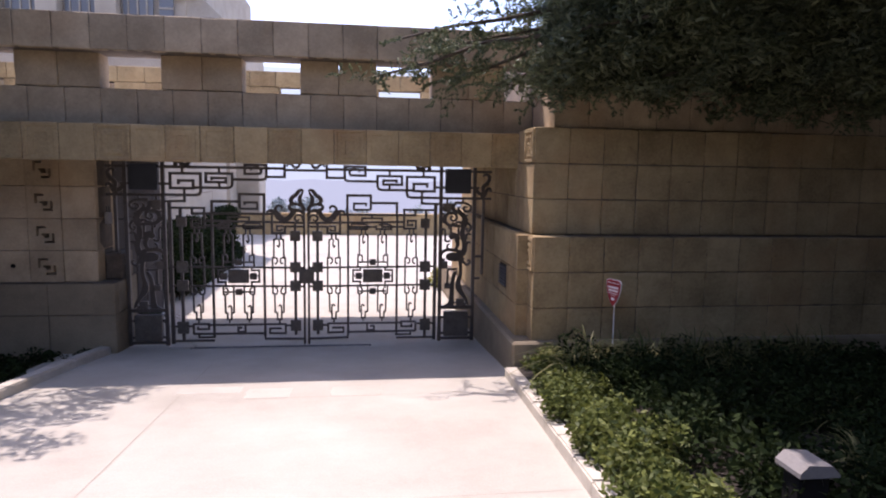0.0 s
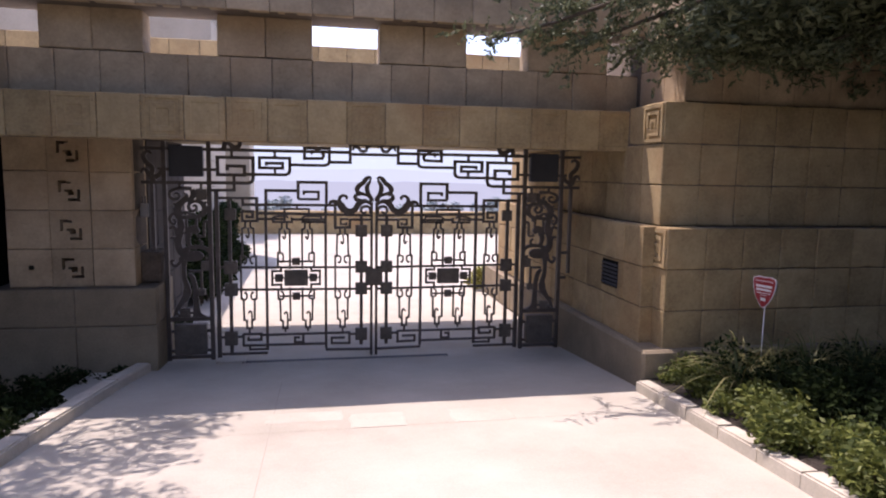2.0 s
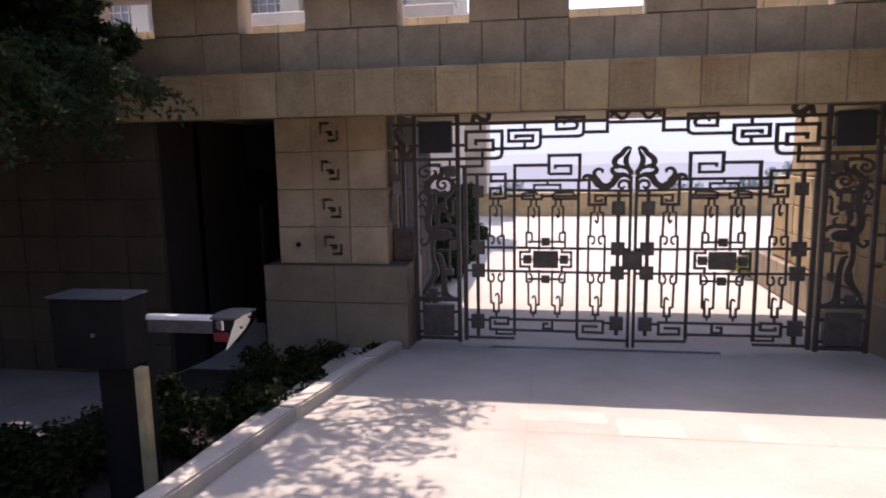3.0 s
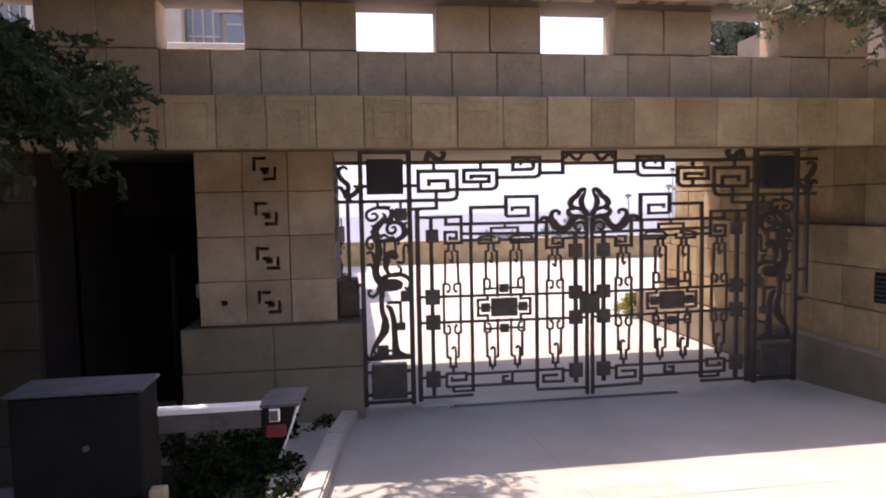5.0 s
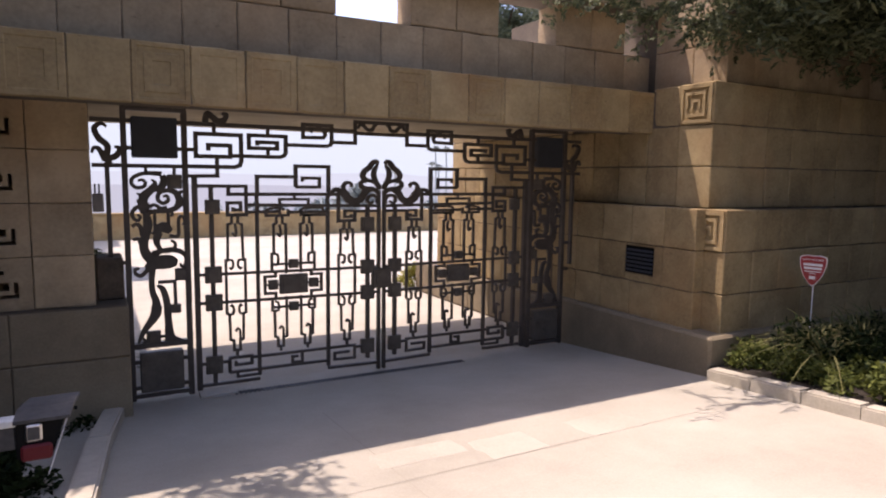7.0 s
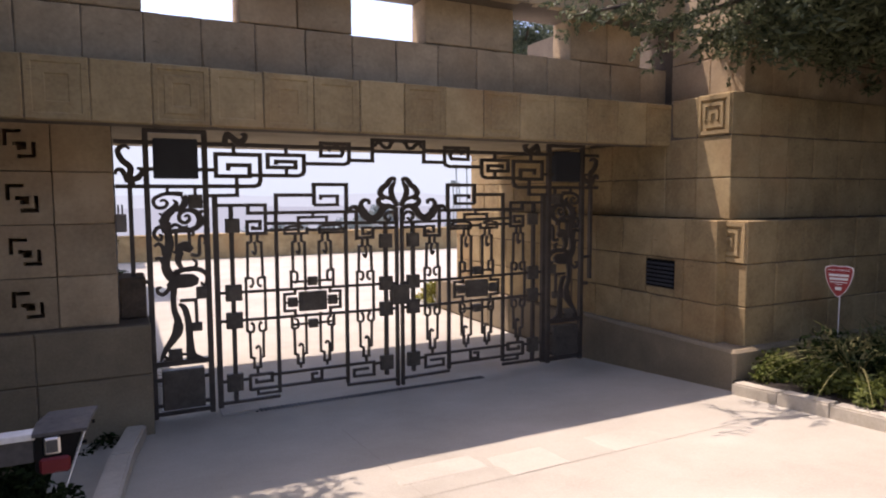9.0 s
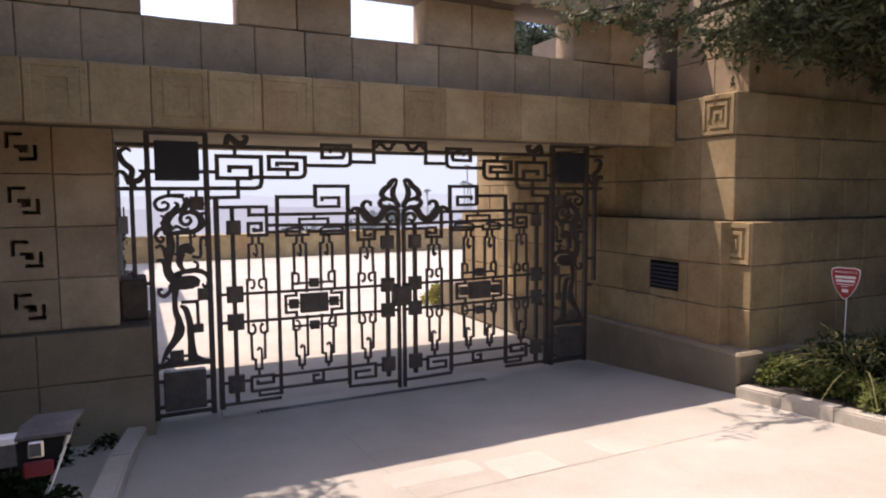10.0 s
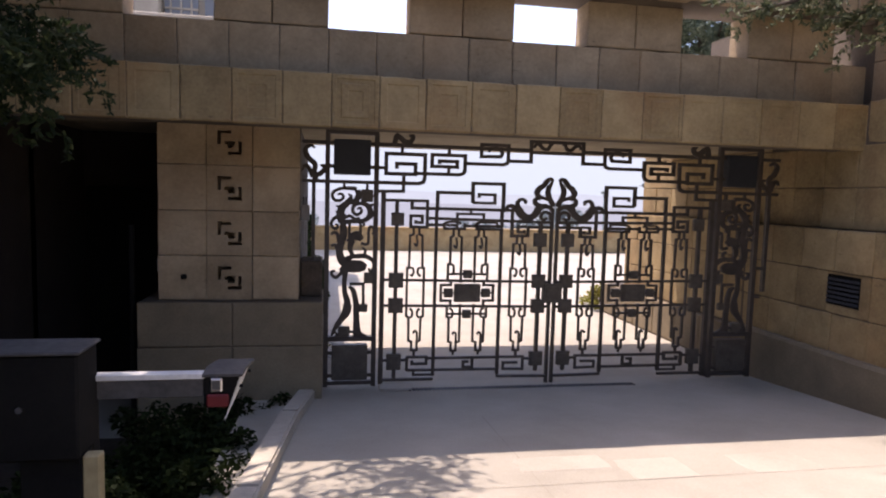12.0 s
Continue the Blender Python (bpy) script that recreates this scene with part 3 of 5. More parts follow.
def chain_low(parent, s, x, top, bottom, w=0.022, half=0.085):
    for k in (-1, 1):
        bar(parent, "hooked_bar", s, [(x + k * half, top), (x + k * half, top - 0.10), (x + k * 0.062, top - 0.11), (x + k * 0.058, bottom + 0.10),
                                      (x + k * 0.028, bottom + 0.09), (x + k * 0.028, bottom)], w)
        bar(parent, "hook", s, [(x + k * half, top - 0.105), (x + k * 0.034, top - 0.11), (x + k * 0.024, top - 0.06), (x + k * 0.038, top - 0.028), (x + k * 0.05, top - 0.042)], w * 0.85, curve=3)
    bar(parent, "fork", s, [(x - 0.04, bottom), (x + 0.04, bottom)], w)
    bar(parent, "link", s, [(x, bottom), (x, bottom - 0.055)], 0.024)
    bar(parent, "rising_hook", s, [(x + 0.026, bottom + 0.02), (x + 0.028, bottom + 0.17), (x + 0.008, bottom + 0.20), (x - 0.012, bottom + 0.175)], w * 0.85, curve=3)


R1, R2 = 1.095, 0.835  # the two middle rails


def gate_leaf(s, label):
    g = thing("gate_leaf", label, "gate", "gate leaves")
    bar(g, "stile", s, [(-1.775, 0.05), (-1.775, 1.97)], 0.045, 0.045)
    bar(g, "meeting_stile", s, [(-0.029, 0.02), (-0.029, 1.86)], 0.028, 0.045)
    # top: rails and keys
    bar(g, "rail", s, [(-1.775, 1.895), (-1.335, 1.895), (-1.335, 1.635), (-1.50, 1.635), (-1.50, 1.745), (-1.385, 1.745), (-1.385, 1.68), (-1.45, 1.68), (-1.45, 1.705)], 0.03)
    bar(g, "rail", s, [(-1.49, 1.895), (-1.49, 1.822), (-0.455, 1.822), (-0.455, 1.56), (-0.285, 1.565), (-0.285, 1.66)], 0.032)
    bar(g, "rail", s, [(-1.335, 1.725), (-0.02, 1.705)], 0.03)
    bar(g, "rail", s, [(-1.335, 1.66), (-1.03, 1.66)], 0.028)
    bar(g, "rail", s, [(-0.95, 1.655), (-0.56, 1.655)], 0.028)
    bar(g, "rail", s, [(-0.285, 1.655), (-0.03, 1.655)], 0.028)
    bar(g, "key", s, [(-0.30, 1.66), (-0.39, 1.66), (-0.39, 1.60), (-0.325, 1.60), (-0.325, 1.625)], 0.024)
    bar(g, "key", s, [(-1.235, 1.822), (-1.235, 1.985), (-0.875, 1.985)], 0.034)
    bar(g, "key", s, [(-0.875, 1.89), (-0.875, 2.085), (-0.555, 2.085), (-0.555, 1.80)], 0.034)
    bar(g, "key", s, [(-0.875, 1.89), (-0.645, 1.89), (-0.645, 1.975), (-0.81, 1.975), (-0.81, 1.94)], 0.03)
    bar(g, "key", s, [(-1.03, 1.63), (-1.03, 1.775), (-0.755, 1.775), (-0.755, 1.725)], 0.026)
    bar(g, "hanger", s, [(-0.89, 1.775), (-0.89, 1.822)], 0.024)
    for x0, x1 in ((-1.17, -0.95), (-0.84, -0.57)):
        bar(g, "key", s, [(x0, 1.625), (x1, 1.625), (x1, 1.68)], 0.026)
        bar(g, "scroll", s, [(x0 + 0.04, 1.625), (x0 + 0.008, 1.64), (x0 + 0.008, 1.672), (x0 + 0.05, 1.69), (x1 - 0.06, 1.692), (x1 - 0.045, 1.668)], 0.022, curve=4)
    # uprights
    for x, z1 in ((-1.24, 1.82), (-0.565, 1.82)):
        bar(g, "upright", s, [(x, 0.12), (x, z1)], 0.03, 0.03)
    bar(g, "upright", s, [(-1.64, 0.08), (-1.64, 1.89)], 0.036, 0.03)
    bar(g, "upright", s, [(-0.15, 0.15), (-0.15, 1.70)], 0.036, 0.03)
    for z in (R1, R2):
        bar(g, "middle_rail", s, [(-1.775, z + 0.008), (-0.03, z - 0.008)], 0.026)
    bar(g, "bottom_rail", s, [(-1.775, 0.285), (-1.60, 0.285), (-1.52, 0.285)], 0.026)
    bar(g, "bottom_rail", s, [(-1.31, 0.30), (-0.83, 0.30), (-0.83, 0.20), (-0.925, 0.20), (-0.925, 0.258), (-0.87, 0.258)], 0.026)
    bar(g, "bottom_rail", s, [(-0.83, 0.30), (-0.57, 0.30)], 0.026)
    bar(g, "link", s, [(-0.88, 0.20), (-0.88, 0.175)], 0.024)
    bar(g, "bottom_rail", s, [(-1.51, 0.18), (-0.58, 0.175)], 0.026)
    bar(g, "bottom_rail", s, [(-1.775, 0.085), (-1.24, 0.085)], 0.028)
    bar(g, "bottom_rail", s, [(-0.57, 0.10), (-0.03, 0.09)], 0.028)
    bar(g, "bottom_key", s, [(-1.51, 0.32), (-1.51, 0.175)], 0.026)
    bar(g, "bottom_key", s, [(-1.51, 0.315), (-1.31, 0.315), (-1.31, 0.245), (-1.455, 0.245), (-1.455, 0.28)], 0.026)
    bar(g, "bottom_key", s, [(-1.44, 0.18), (-1.44, 0.13), (-1.24, 0.13)], 0.024)
    bar(g, "bottom_key", s, [(-0.55, 0.30), (-0.29, 0.30), (-0.29, 0.17), (-0.50, 0.175), (-0.50, 0.24), (-0.345, 0.24)], 0.026)
    bar(g, "bottom_rail", s, [(-0.29, 0.28), (-0.10, 0.28)], 0.026)
    # tiles
    for x, z, w, h in ((-1.63, 1.71, 0.125, 0.13), (-1.635, R1 + 0.005, 0.145, 0.15), (-1.635, R2 + 0.01, 0.145, 0.15), (-1.645, 0.27, 0.145, 0.165),
                       (-0.15, 1.525, 0.135, 0.14), (-0.15, R1, 0.14, 0.14), (-0.15, R2, 0.14, 0.145), (-0.15, 0.28, 0.14, 0.15)):
        tile(g, "tile", s, x, z, w, h)
    # hooked double bars
    for x, top in ((-1.44, 1.635), (-1.035, 1.62), (-0.775, 1.62), (-0.37, 1.56)):
        inner = x in (-1.035, -0.775)
        if not inner:
            chain(g, s, x, top, R1, R2 - 0.0)
            chain_low(g, s, x, R2, 0.385 if x < -1 else 0.37)
        else:
            k = -1 if x < -0.9 else 1
            o = x + k * 0.075
            i = x - k * 0.06
            bar(g, "fork", s, [(x - 0.028, top - 0.075), (x - 0.028, top), (x + 0.028, top), (x + 0.028, top - 0.075)], 0.022)
            bar(g, "drop_hook", s, [(x, top - 0.08), (x + 0.012, top - 0.15), (x, top - 0.19), (x - 0.022, top - 0.16)], 0.019, curve=3)
            bar(g, "hooked_bar", s, [(x + k * 0.028, top - 0.07), (x + k * 0.055, top - 0.08), (x + k * 0.055, R1 + 0.17), (o, R1 + 0.17), (o, R1)], 0.022)
            bar(g, "hooked_bar", s, [(x - k * 0.028, top - 0.07), (i, top - 0.08), (i, R1 - 0.02)], 0.022)
            bar(g, "hook", s, [(o - k * 0.02, R1 + 0.165), (x + k * 0.02, R1 + 0.16), (x + k * 0.018, R1 + 0.08), (x + k * 0.045, R1 + 0.06)], 0.019, curve=3)
            bar(g, "hooked_bar", s, [(o, R2), (o, R2 - 0.11), (x + k * 0.055, R2 - 0.115), (x + k * 0.052, 0.47), (x + k * 0.026, 0.46), (x + k * 0.026, 0.375)], 0.022)
            bar(g, "hooked_bar", s, [(i, R2 + 0.02), (i, 0.47), (x - k * 0.026, 0.46), (x - k * 0.026, 0.375)], 0.022)
            bar(g, "hook", s, [(o, R2 - 0.11), (x + k * 0.02, R2 - 0.11), (x + k * 0.02, R2 - 0.04), (x + k * 0.05, R2 - 0.025)], 0.019, curve=3)
            bar(g, "rising_hook", s, [(x + 0.024, 0.39), (x + 0.026, 0.535), (x + 0.006, 0.565), (x - 0.014, 0.54)], 0.019, curve=3)
            bar(g, "fork", s, [(x - 0.036, 0.375), (x + 0.036, 0.375)], 0.022)
            bar(g, "link", s, [(x, 0.375), (x, 0.33)], 0.02)
    # medallion
    m = -0.905
    tile(g, "medallion", s, m, 0.972, 0.27, 0.185, 0.05, label="oblong cast iron medallion tile")
    for k in (-1, 1):
        tile(g, "small_tile", s, m + k * 0.195, 0.972, 0.09, 0.09)
        bar(g, "bracket", s, [(m + k * 0.172, R1), (m + k * 0.172, 1.052), (m + k * 0.272, 1.052), (m + k * 0.272, 0.892), (m + k * 0.172, 0.892), (m + k * 0.172, R2)], 0.024)
        bar(g, "inner_tie", s, [(m + k * 0.13, 0.972), (m + k * 0.155, 0.972)], 0.016)
        bar(g, "outer_tie", s, [(m + k * 0.24, 0.972), (m + k * 0.272, 0.972)], 0.016)
    for z in (1.165, 0.755):
        tile(g, "small_tile", s, m, z, 0.09, 0.085)
        bar(g, "tie", s, [(m - 0.19, z), (m + 0.19, z)], 0.022)
    # crest: a facing bird neck with curling plumes
    bar(g, "plume", s, [(-0.025, 1.867), (-0.05, 1.929), (-0.112, 1.952), (-0.179, 1.97), (-0.201, 2.008), (-0.177, 2.053), (-0.128, 2.089), (-0.097, 2.132), (-0.062, 2.152), (-0.039, 2.138), (-0.056, 2.114)], [0.05, 0.045, 0.035, 0.045, 0.06, 0.055, 0.05, 0.05, 0.035, 0.022, 0.016], curve=6)
    bar(g, "plume", s, [(-0.104, 2.113), (-0.129, 2.116), (-0.137, 2.127)], [0.03, 0.02, 0.01], curve=4)
    bar(g, "plume", s, [(-0.025, 1.887), (-0.061, 1.944), (-0.083, 2.001), (-0.081, 2.05), (-0.059, 2.091), (-0.044, 2.118)], [0.055, 0.05, 0.055, 0.05, 0.034, 0.022], curve=6)
    bar(g, "plume", s, [(-0.023, 1.828), (-0.077, 1.866), (-0.143, 1.872), (-0.204, 1.89), (-0.222, 1.924), (-0.199, 1.952), (-0.166, 1.937)], [0.045, 0.04, 0.045, 0.05, 0.045, 0.032, 0.02], curve=6)
    bar(g, "plume", s, [(-0.036, 1.844), (-0.108, 1.873), (-0.174, 1.848), (-0.226, 1.775), (-0.295, 1.749), (-0.361, 1.782), (-0.409, 1.829), (-0.464, 1.866), (-0.509, 1.856), (-0.518, 1.813)], [0.03, 0.05, 0.07, 0.065, 0.07, 0.085, 0.06, 0.045, 0.034, 0.024], curve=6)
    bar(g, "plume", s, [(-0.362, 1.805), (-0.4, 1.858), (-0.402, 1.906), (-0.367, 1.936), (-0.322, 1.922), (-0.325, 1.891)], [0.07, 0.05, 0.038, 0.034, 0.03, 0.02], curve=6)
    bar(g, "plume", s, [(-0.041, 1.727), (-0.045, 1.779), (-0.085, 1.811), (-0.136, 1.802), (-0.154, 1.759), (-0.123, 1.733), (-0.089, 1.753)], [0.04, 0.034, 0.032, 0.03, 0.03, 0.026, 0.02], curve=6)
    return g


gate_leaf(1, "black iron gate leaf with geometric keys and tiles")
gate_leaf(-1, "black iron gate leaf with geometric keys and tiles")
centre = tile(None, "lock_tile", 1, 0.0, 0.972, 0.2, 0.2, 0.075)
tagged(centre, "square cast iron lock tile joining the gate leaves", "lock plate")


def transom(label):
    g = thing("gate_transom", label, "gate transom")
    bar(g, "top_rail", 1, [(-1.85, 2.435), (-0.28, 2.435)], 0.036, 0.03)
    bar(g, "top_rail", -1, [(-1.85, 2.435), (-0.28, 2.435)], 0.036, 0.03)
    bar(g, "crown_frame", 1, [(-0.52, 2.32), (-0.28, 2.32), (-0.28, 2.525), (0.28, 2.525), (0.28, 2.32), (0.52, 2.32)], 0.034)
    bar(g, "crown_rail", 1, [(-0.28, 2.415), (0.28, 2.415)], 0.034)
    for s in (1, -1):
        bar(g, "key", s, [(-1.85, 2.065), (-1.43, 2.065), (-1.385, 2.08), (-1.37, 2.12), (-1.37, 2.35), (-1.755, 2.35), (-1.755, 2.155), (-1.465, 2.155), (-1.465, 2.255), (-1.65, 2.255), (-1.65, 2.205)], 0.036)
        bar(g, "key", s, [(-1.58, 2.155), (-1.58, 1.985), (-1.85, 1.98)], 0.032)
        bar(g, "tie", s, [(-1.85, 2.21), (-1.755, 2.21)], 0.032)
        bar(g, "hanger", s, [(-1.60, 2.435), (-1.60, 2.35)], 0.03)
        bar(g, "key", s, [(-1.465, 2.165), (-1.02, 2.165), (-0.98, 2.18), (-0.965, 2.21), (-0.965, 2.355), (-1.30, 2.355), (-1.30, 2.24), (-1.045, 2.24), (-1.045, 2.295), (-1.225, 2.295), (-1.225, 2.265)], 0.034)
        bar(g, "hanger", s, [(-1.13, 2.435), (-1.13, 2.355)], 0.028)
        bar(g, "hanger", s, [(-1.13, 2.24), (-1.13, 2.165)], 0.028)
        bar(g, "key", s, [(-0.965, 2.28), (-0.57, 2.28), (-0.53, 2.295), (-0.52, 2.33), (-0.52, 2.475), (-0.80, 2.475), (-0.80, 2.355), (-0.59, 2.36)], 0.034)
        bar(g, "scroll", s, [(-0.60, 2.36), (-0.585, 2.40), (-0.63, 2.44), (-0.70, 2.435), (-0.725, 2.40)], [0.034, 0.034, 0.034, 0.03, 0.02], curve=5)
        bar(g, "scroll", s, [(-0.25, 2.46), (-0.23, 2.50), (-0.19, 2.49), (-0.15, 2.455), (-0.10, 2.46), (-0.08, 2.50), (-0.05, 2.50)], [0.02, 0.03, 0.035, 0.035, 0.035, 0.03, 0.02], curve=5)
        bar(g, "finial", s, [(-1.68, 2.44), (-1.66, 2.52), (-1.62, 2.50), (-1.57, 2.46), (-1.52, 2.475), (-1.50, 2.52), (-1.54, 2.53)], [0.05, 0.05, 0.05, 0.06, 0.05, 0.04, 0.02], 0.03, curve=5, y=-0.03)
    return g


transom("black iron transom of stepped keys above the gate")


def side_panel(s, label):
    g = thing("gate_side_panel", label, "gate panel", "gate side panels")
    bar(g, "post", s, [(-2.32, 0.03), (-2.32, 2.535)], 0.045, 0.05)
    bar(g, "post", s, [(-1.848, 0.03), (-1.848, 2.535)], 0.045, 0.05)
    bar(g, "head_rail", s, [(-2.34, 2.535), (-1.83, 2.535)], 0.034, 0.05)
    bar(g, "rail", s, [(-2.32, 2.435), (-1.848, 2.435)], 0.032)
    bar(g, "rail", s, [(-2.32, 2.062), (-1.848, 2.062)], 0.034)
    bar(g, "tie", s, [(-2.32, 2.21), (-1.848, 2.21)], 0.034)
    x, z = CX + s * -2.085, 2.30
    part("plate", box(x - 0.178, x + 0.178, -0.05, 0.05, z - 0.17, z + 0.17, 0.008), DARK_PLATE, g, "square blue-black plate")
    # lower box
    bar(g, "sill_rail", s, [(-2.32, 0.515), (-1.848, 0.515)], 0.045, 0.06)
    bar(g, "bottom_rail", s, [(-2.32, 0.07), (-1.848, 0.07)], 0.036, 0.06)
    part("plate", box(x - 0.175, x + 0.175, -0.05, 0.05, 0.105, 0.455, 0.008), IRON_TILE, g, "square dark brown iron plate")
    bar(g, "tie", s, [(-2.32, 0.37), (-1.848, 0.37)], 0.032)
    bar(g, "tie", s, [(-2.32, 0.14), (-1.848, 0.14)], 0.032)
    # ornament: two long-necked bird shapes on a scrolled stem
    bar(g, "scroll", s, [(-2.037, 1.995), (-2.088, 2.0), (-2.179, 1.998), (-2.256, 1.965), (-2.273, 1.919), (-2.241, 1.88), (-2.186, 1.885), (-2.165, 1.92), (-2.193, 1.945), (-2.223, 1.933)], [0.045, 0.04, 0.032, 0.032, 0.032, 0.032, 0.03, 0.028, 0.025, 0.02], curve=5)
    bar(g, "crescent", s, [(-2.034, 1.982), (-2.018, 1.945), (-2.036, 1.896), (-2.077, 1.865), (-2.126, 1.849)], [0.05, 0.06, 0.06, 0.045, 0.015], curve=5)
    bar(g, "stem", s, [(-2.12, 1.947), (-2.091, 1.918), (-2.126, 1.86), (-2.176, 1.808), (-2.194, 1.738), (-2.178, 1.667)], [0.012, 0.035, 0.06, 0.075, 0.075, 0.07], curve=5)
    bar(g, "thorn", s, [(-2.183, 1.794), (-2.209, 1.817), (-2.236, 1.831)], [0.05, 0.03, 0.01], curve=5)
    bar(g, "thorn", s, [(-2.19, 1.751), (-2.221, 1.756), (-2.234, 1.779)], [0.05, 0.03, 0.01], curve=5)
    bar(g, "scroll", s, [(-1.983, 1.676), (-1.923, 1.714), (-1.902, 1.777), (-1.936, 1.839), (-2.004, 1.856), (-2.064, 1.829), (-2.071, 1.773), (-2.03, 1.745), (-1.99, 1.773), (-2.002, 1.811), (-2.031, 1.798)], [0.03, 0.05, 0.06, 0.05, 0.036, 0.034, 0.034, 0.032, 0.03, 0.025, 0.02], curve=5)
    bar(g, "thorn", s, [(-1.912, 1.815), (-1.889, 1.844), (-1.866, 1.841)], [0.04, 0.03, 0.015], curve=5)
    bar(g, "thorn", s, [(-1.906, 1.763), (-1.88, 1.758), (-1.868, 1.73)], [0.04, 0.03, 0.015], curve=5)
    bar(g, "scroll", s, [(-2.142, 1.709), (-2.112, 1.732), (-2.079, 1.721), (-2.051, 1.7), (-2.002, 1.712)], [0.03, 0.03, 0.03, 0.035, 0.03], curve=5)
    bar(g, "scroll", s, [(-2.157, 1.695), (-2.202, 1.717), (-2.251, 1.705), (-2.278, 1.658), (-2.261, 1.614), (-2.228, 1.603), (-2.216, 1.637), (-2.241, 1.648)], [0.04, 0.036, 0.034, 0.032, 0.03, 0.028, 0.024, 0.018], curve=5)
    bar(g, "trunk", s, [(-2.176, 1.751), (-2.169, 1.657), (-2.159, 1.572), (-2.172, 1.496), (-2.193, 1.419), (-2.192, 1.343), (-2.155, 1.28), (-2.087, 1.258)], [0.07, 0.06, 0.075, 0.07, 0.07, 0.075, 0.09, 0.1], curve=5)
    bar(g, "branch", s, [(-2.282, 1.547), (-2.249, 1.569), (-2.218, 1.546), (-2.199, 1.476)], [0.025, 0.03, 0.035, 0.05], curve=5)
    bar(g, "branch", s, [(-2.28, 1.437), (-2.239, 1.443), (-2.218, 1.4), (-2.203, 1.343)], [0.025, 0.03, 0.035, 0.05], curve=5)
    bar(g, "bough", s, [(-2.175, 1.667), (-2.084, 1.678), (-1.983, 1.684), (-1.919, 1.715), (-1.869, 1.751)], [0.045, 0.04, 0.042, 0.045, 0.03], curve=5)
    bar(g, "hook", s, [(-2.011, 1.689), (-1.974, 1.676), (-1.961, 1.646), (-1.979, 1.635)], [0.03, 0.028, 0.024, 0.016], curve=5)
    bar(g, "step", s, [(-2.102, 1.674), (-2.104, 1.573), (-2.105, 1.503), (-2.132, 1.483)], 0.026)
    bar(g, "step", s, [(-1.998, 1.676), (-1.995, 1.593), (-1.997, 1.527)], 0.026)
    bar(g, "bird", s, [(-2.094, 1.491), (-2.063, 1.53), (-2.023, 1.536), (-1.98, 1.499)], [0.03, 0.085, 0.095, 0.05], curve=5)
    bar(g, "hook", s, [(-1.989, 1.466), (-1.937, 1.455), (-1.916, 1.48), (-1.915, 1.576), (-1.903, 1.628), (-1.874, 1.621), (-1.864, 1.579), (-1.884, 1.557)], [0.03, 0.028, 0.028, 0.026, 0.026, 0.026, 0.024, 0.016], curve=5)
    bar(g, "loop", s, [(-2.068, 1.498), (-2.091, 1.449), (-2.091, 1.396), (-2.061, 1.344), (-2.005, 1.328), (-1.954, 1.355), (-1.947, 1.398), (-1.979, 1.422)], [0.06, 0.06, 0.05, 0.035, 0.03, 0.03, 0.026, 0.018], curve=5)
    bar(g, "bird", s, [(-2.19, 1.19), (-2.128, 1.223), (-2.059, 1.235), (-1.985, 1.236), (-1.933, 1.225)], [0.03, 0.1, 0.125, 0.115, 0.05], curve=5)
    bar(g, "wing", s, [(-2.13, 1.311), (-2.06, 1.331), (-1.978, 1.34), (-1.904, 1.321), (-1.86, 1.27), (-1.87, 1.202), (-1.901, 1.194), (-1.907, 1.221)], [0.05, 0.04, 0.045, 0.042, 0.034, 0.03, 0.024, 0.016], curve=5)
    bar(g, "hook", s, [(-2.159, 1.215), (-2.182, 1.165), (-2.226, 1.127), (-2.264, 1.145), (-2.268, 1.183), (-2.236, 1.188)], [0.045, 0.034, 0.034, 0.03, 0.026, 0.02], curve=5)
    bar(g, "stem", s, [(-2.135, 1.191), (-2.145, 1.085), (-2.14, 0.978), (-2.117, 0.901), (-2.112, 0.833)], [0.06, 0.045, 0.05, 0.06, 0.08], curve=5)
    bar(g, "step", s, [(-2.093, 1.062), (-1.96, 1.062), (-1.957, 0.833)], 0.028)
    bar(g, "leg", s, [(-2.102, 1.031), (-2.059, 0.998), (-2.032, 0.892), (-2.023, 0.775)], [0.02, 0.05, 0.055, 0.058], curve=5)
    bar(g, "leg", s, [(-2.027, 0.814), (-2.021, 0.697), (-2.016, 0.599), (-1.993, 0.544), (-1.903, 0.519)], [0.058, 0.06, 0.075, 0.085, 0.03], curve=5)
    bar(g, "heel", s, [(-2.012, 0.58), (-2.034, 0.537), (-2.067, 0.51)], [0.07, 0.05, 0.02], curve=5)
    bar(g, "stem", s, [(-2.112, 0.853), (-2.122, 0.785), (-2.165, 0.714), (-2.216, 0.644), (-2.248, 0.582), (-2.264, 0.54)], [0.085, 0.085, 0.06, 0.045, 0.03, 0.014], curve=5)
    bar(g, "scroll", s, [(-2.257, 0.562), (-2.234, 0.578), (-2.211, 0.558), (-2.222, 0.535), (-2.239, 0.543)], [0.02, 0.022, 0.022, 0.02, 0.014], curve=5)
    bar(g, "tie", s, [(-2.095, 0.581), (-2.04, 0.58)], 0.024)
    tile(g, "tile", s, -1.936, 1.932, 0.117, 0.122, 0.045)
    tile(g, "tile", s, -1.903, 1.123, 0.104, 0.109, 0.045)
    tile(g, "tile", s, -1.956, 0.821, 0.083, 0.079, 0.045)
    tile(g, "tile", s, -2.144, 0.579, 0.115, 0.116, 0.045)
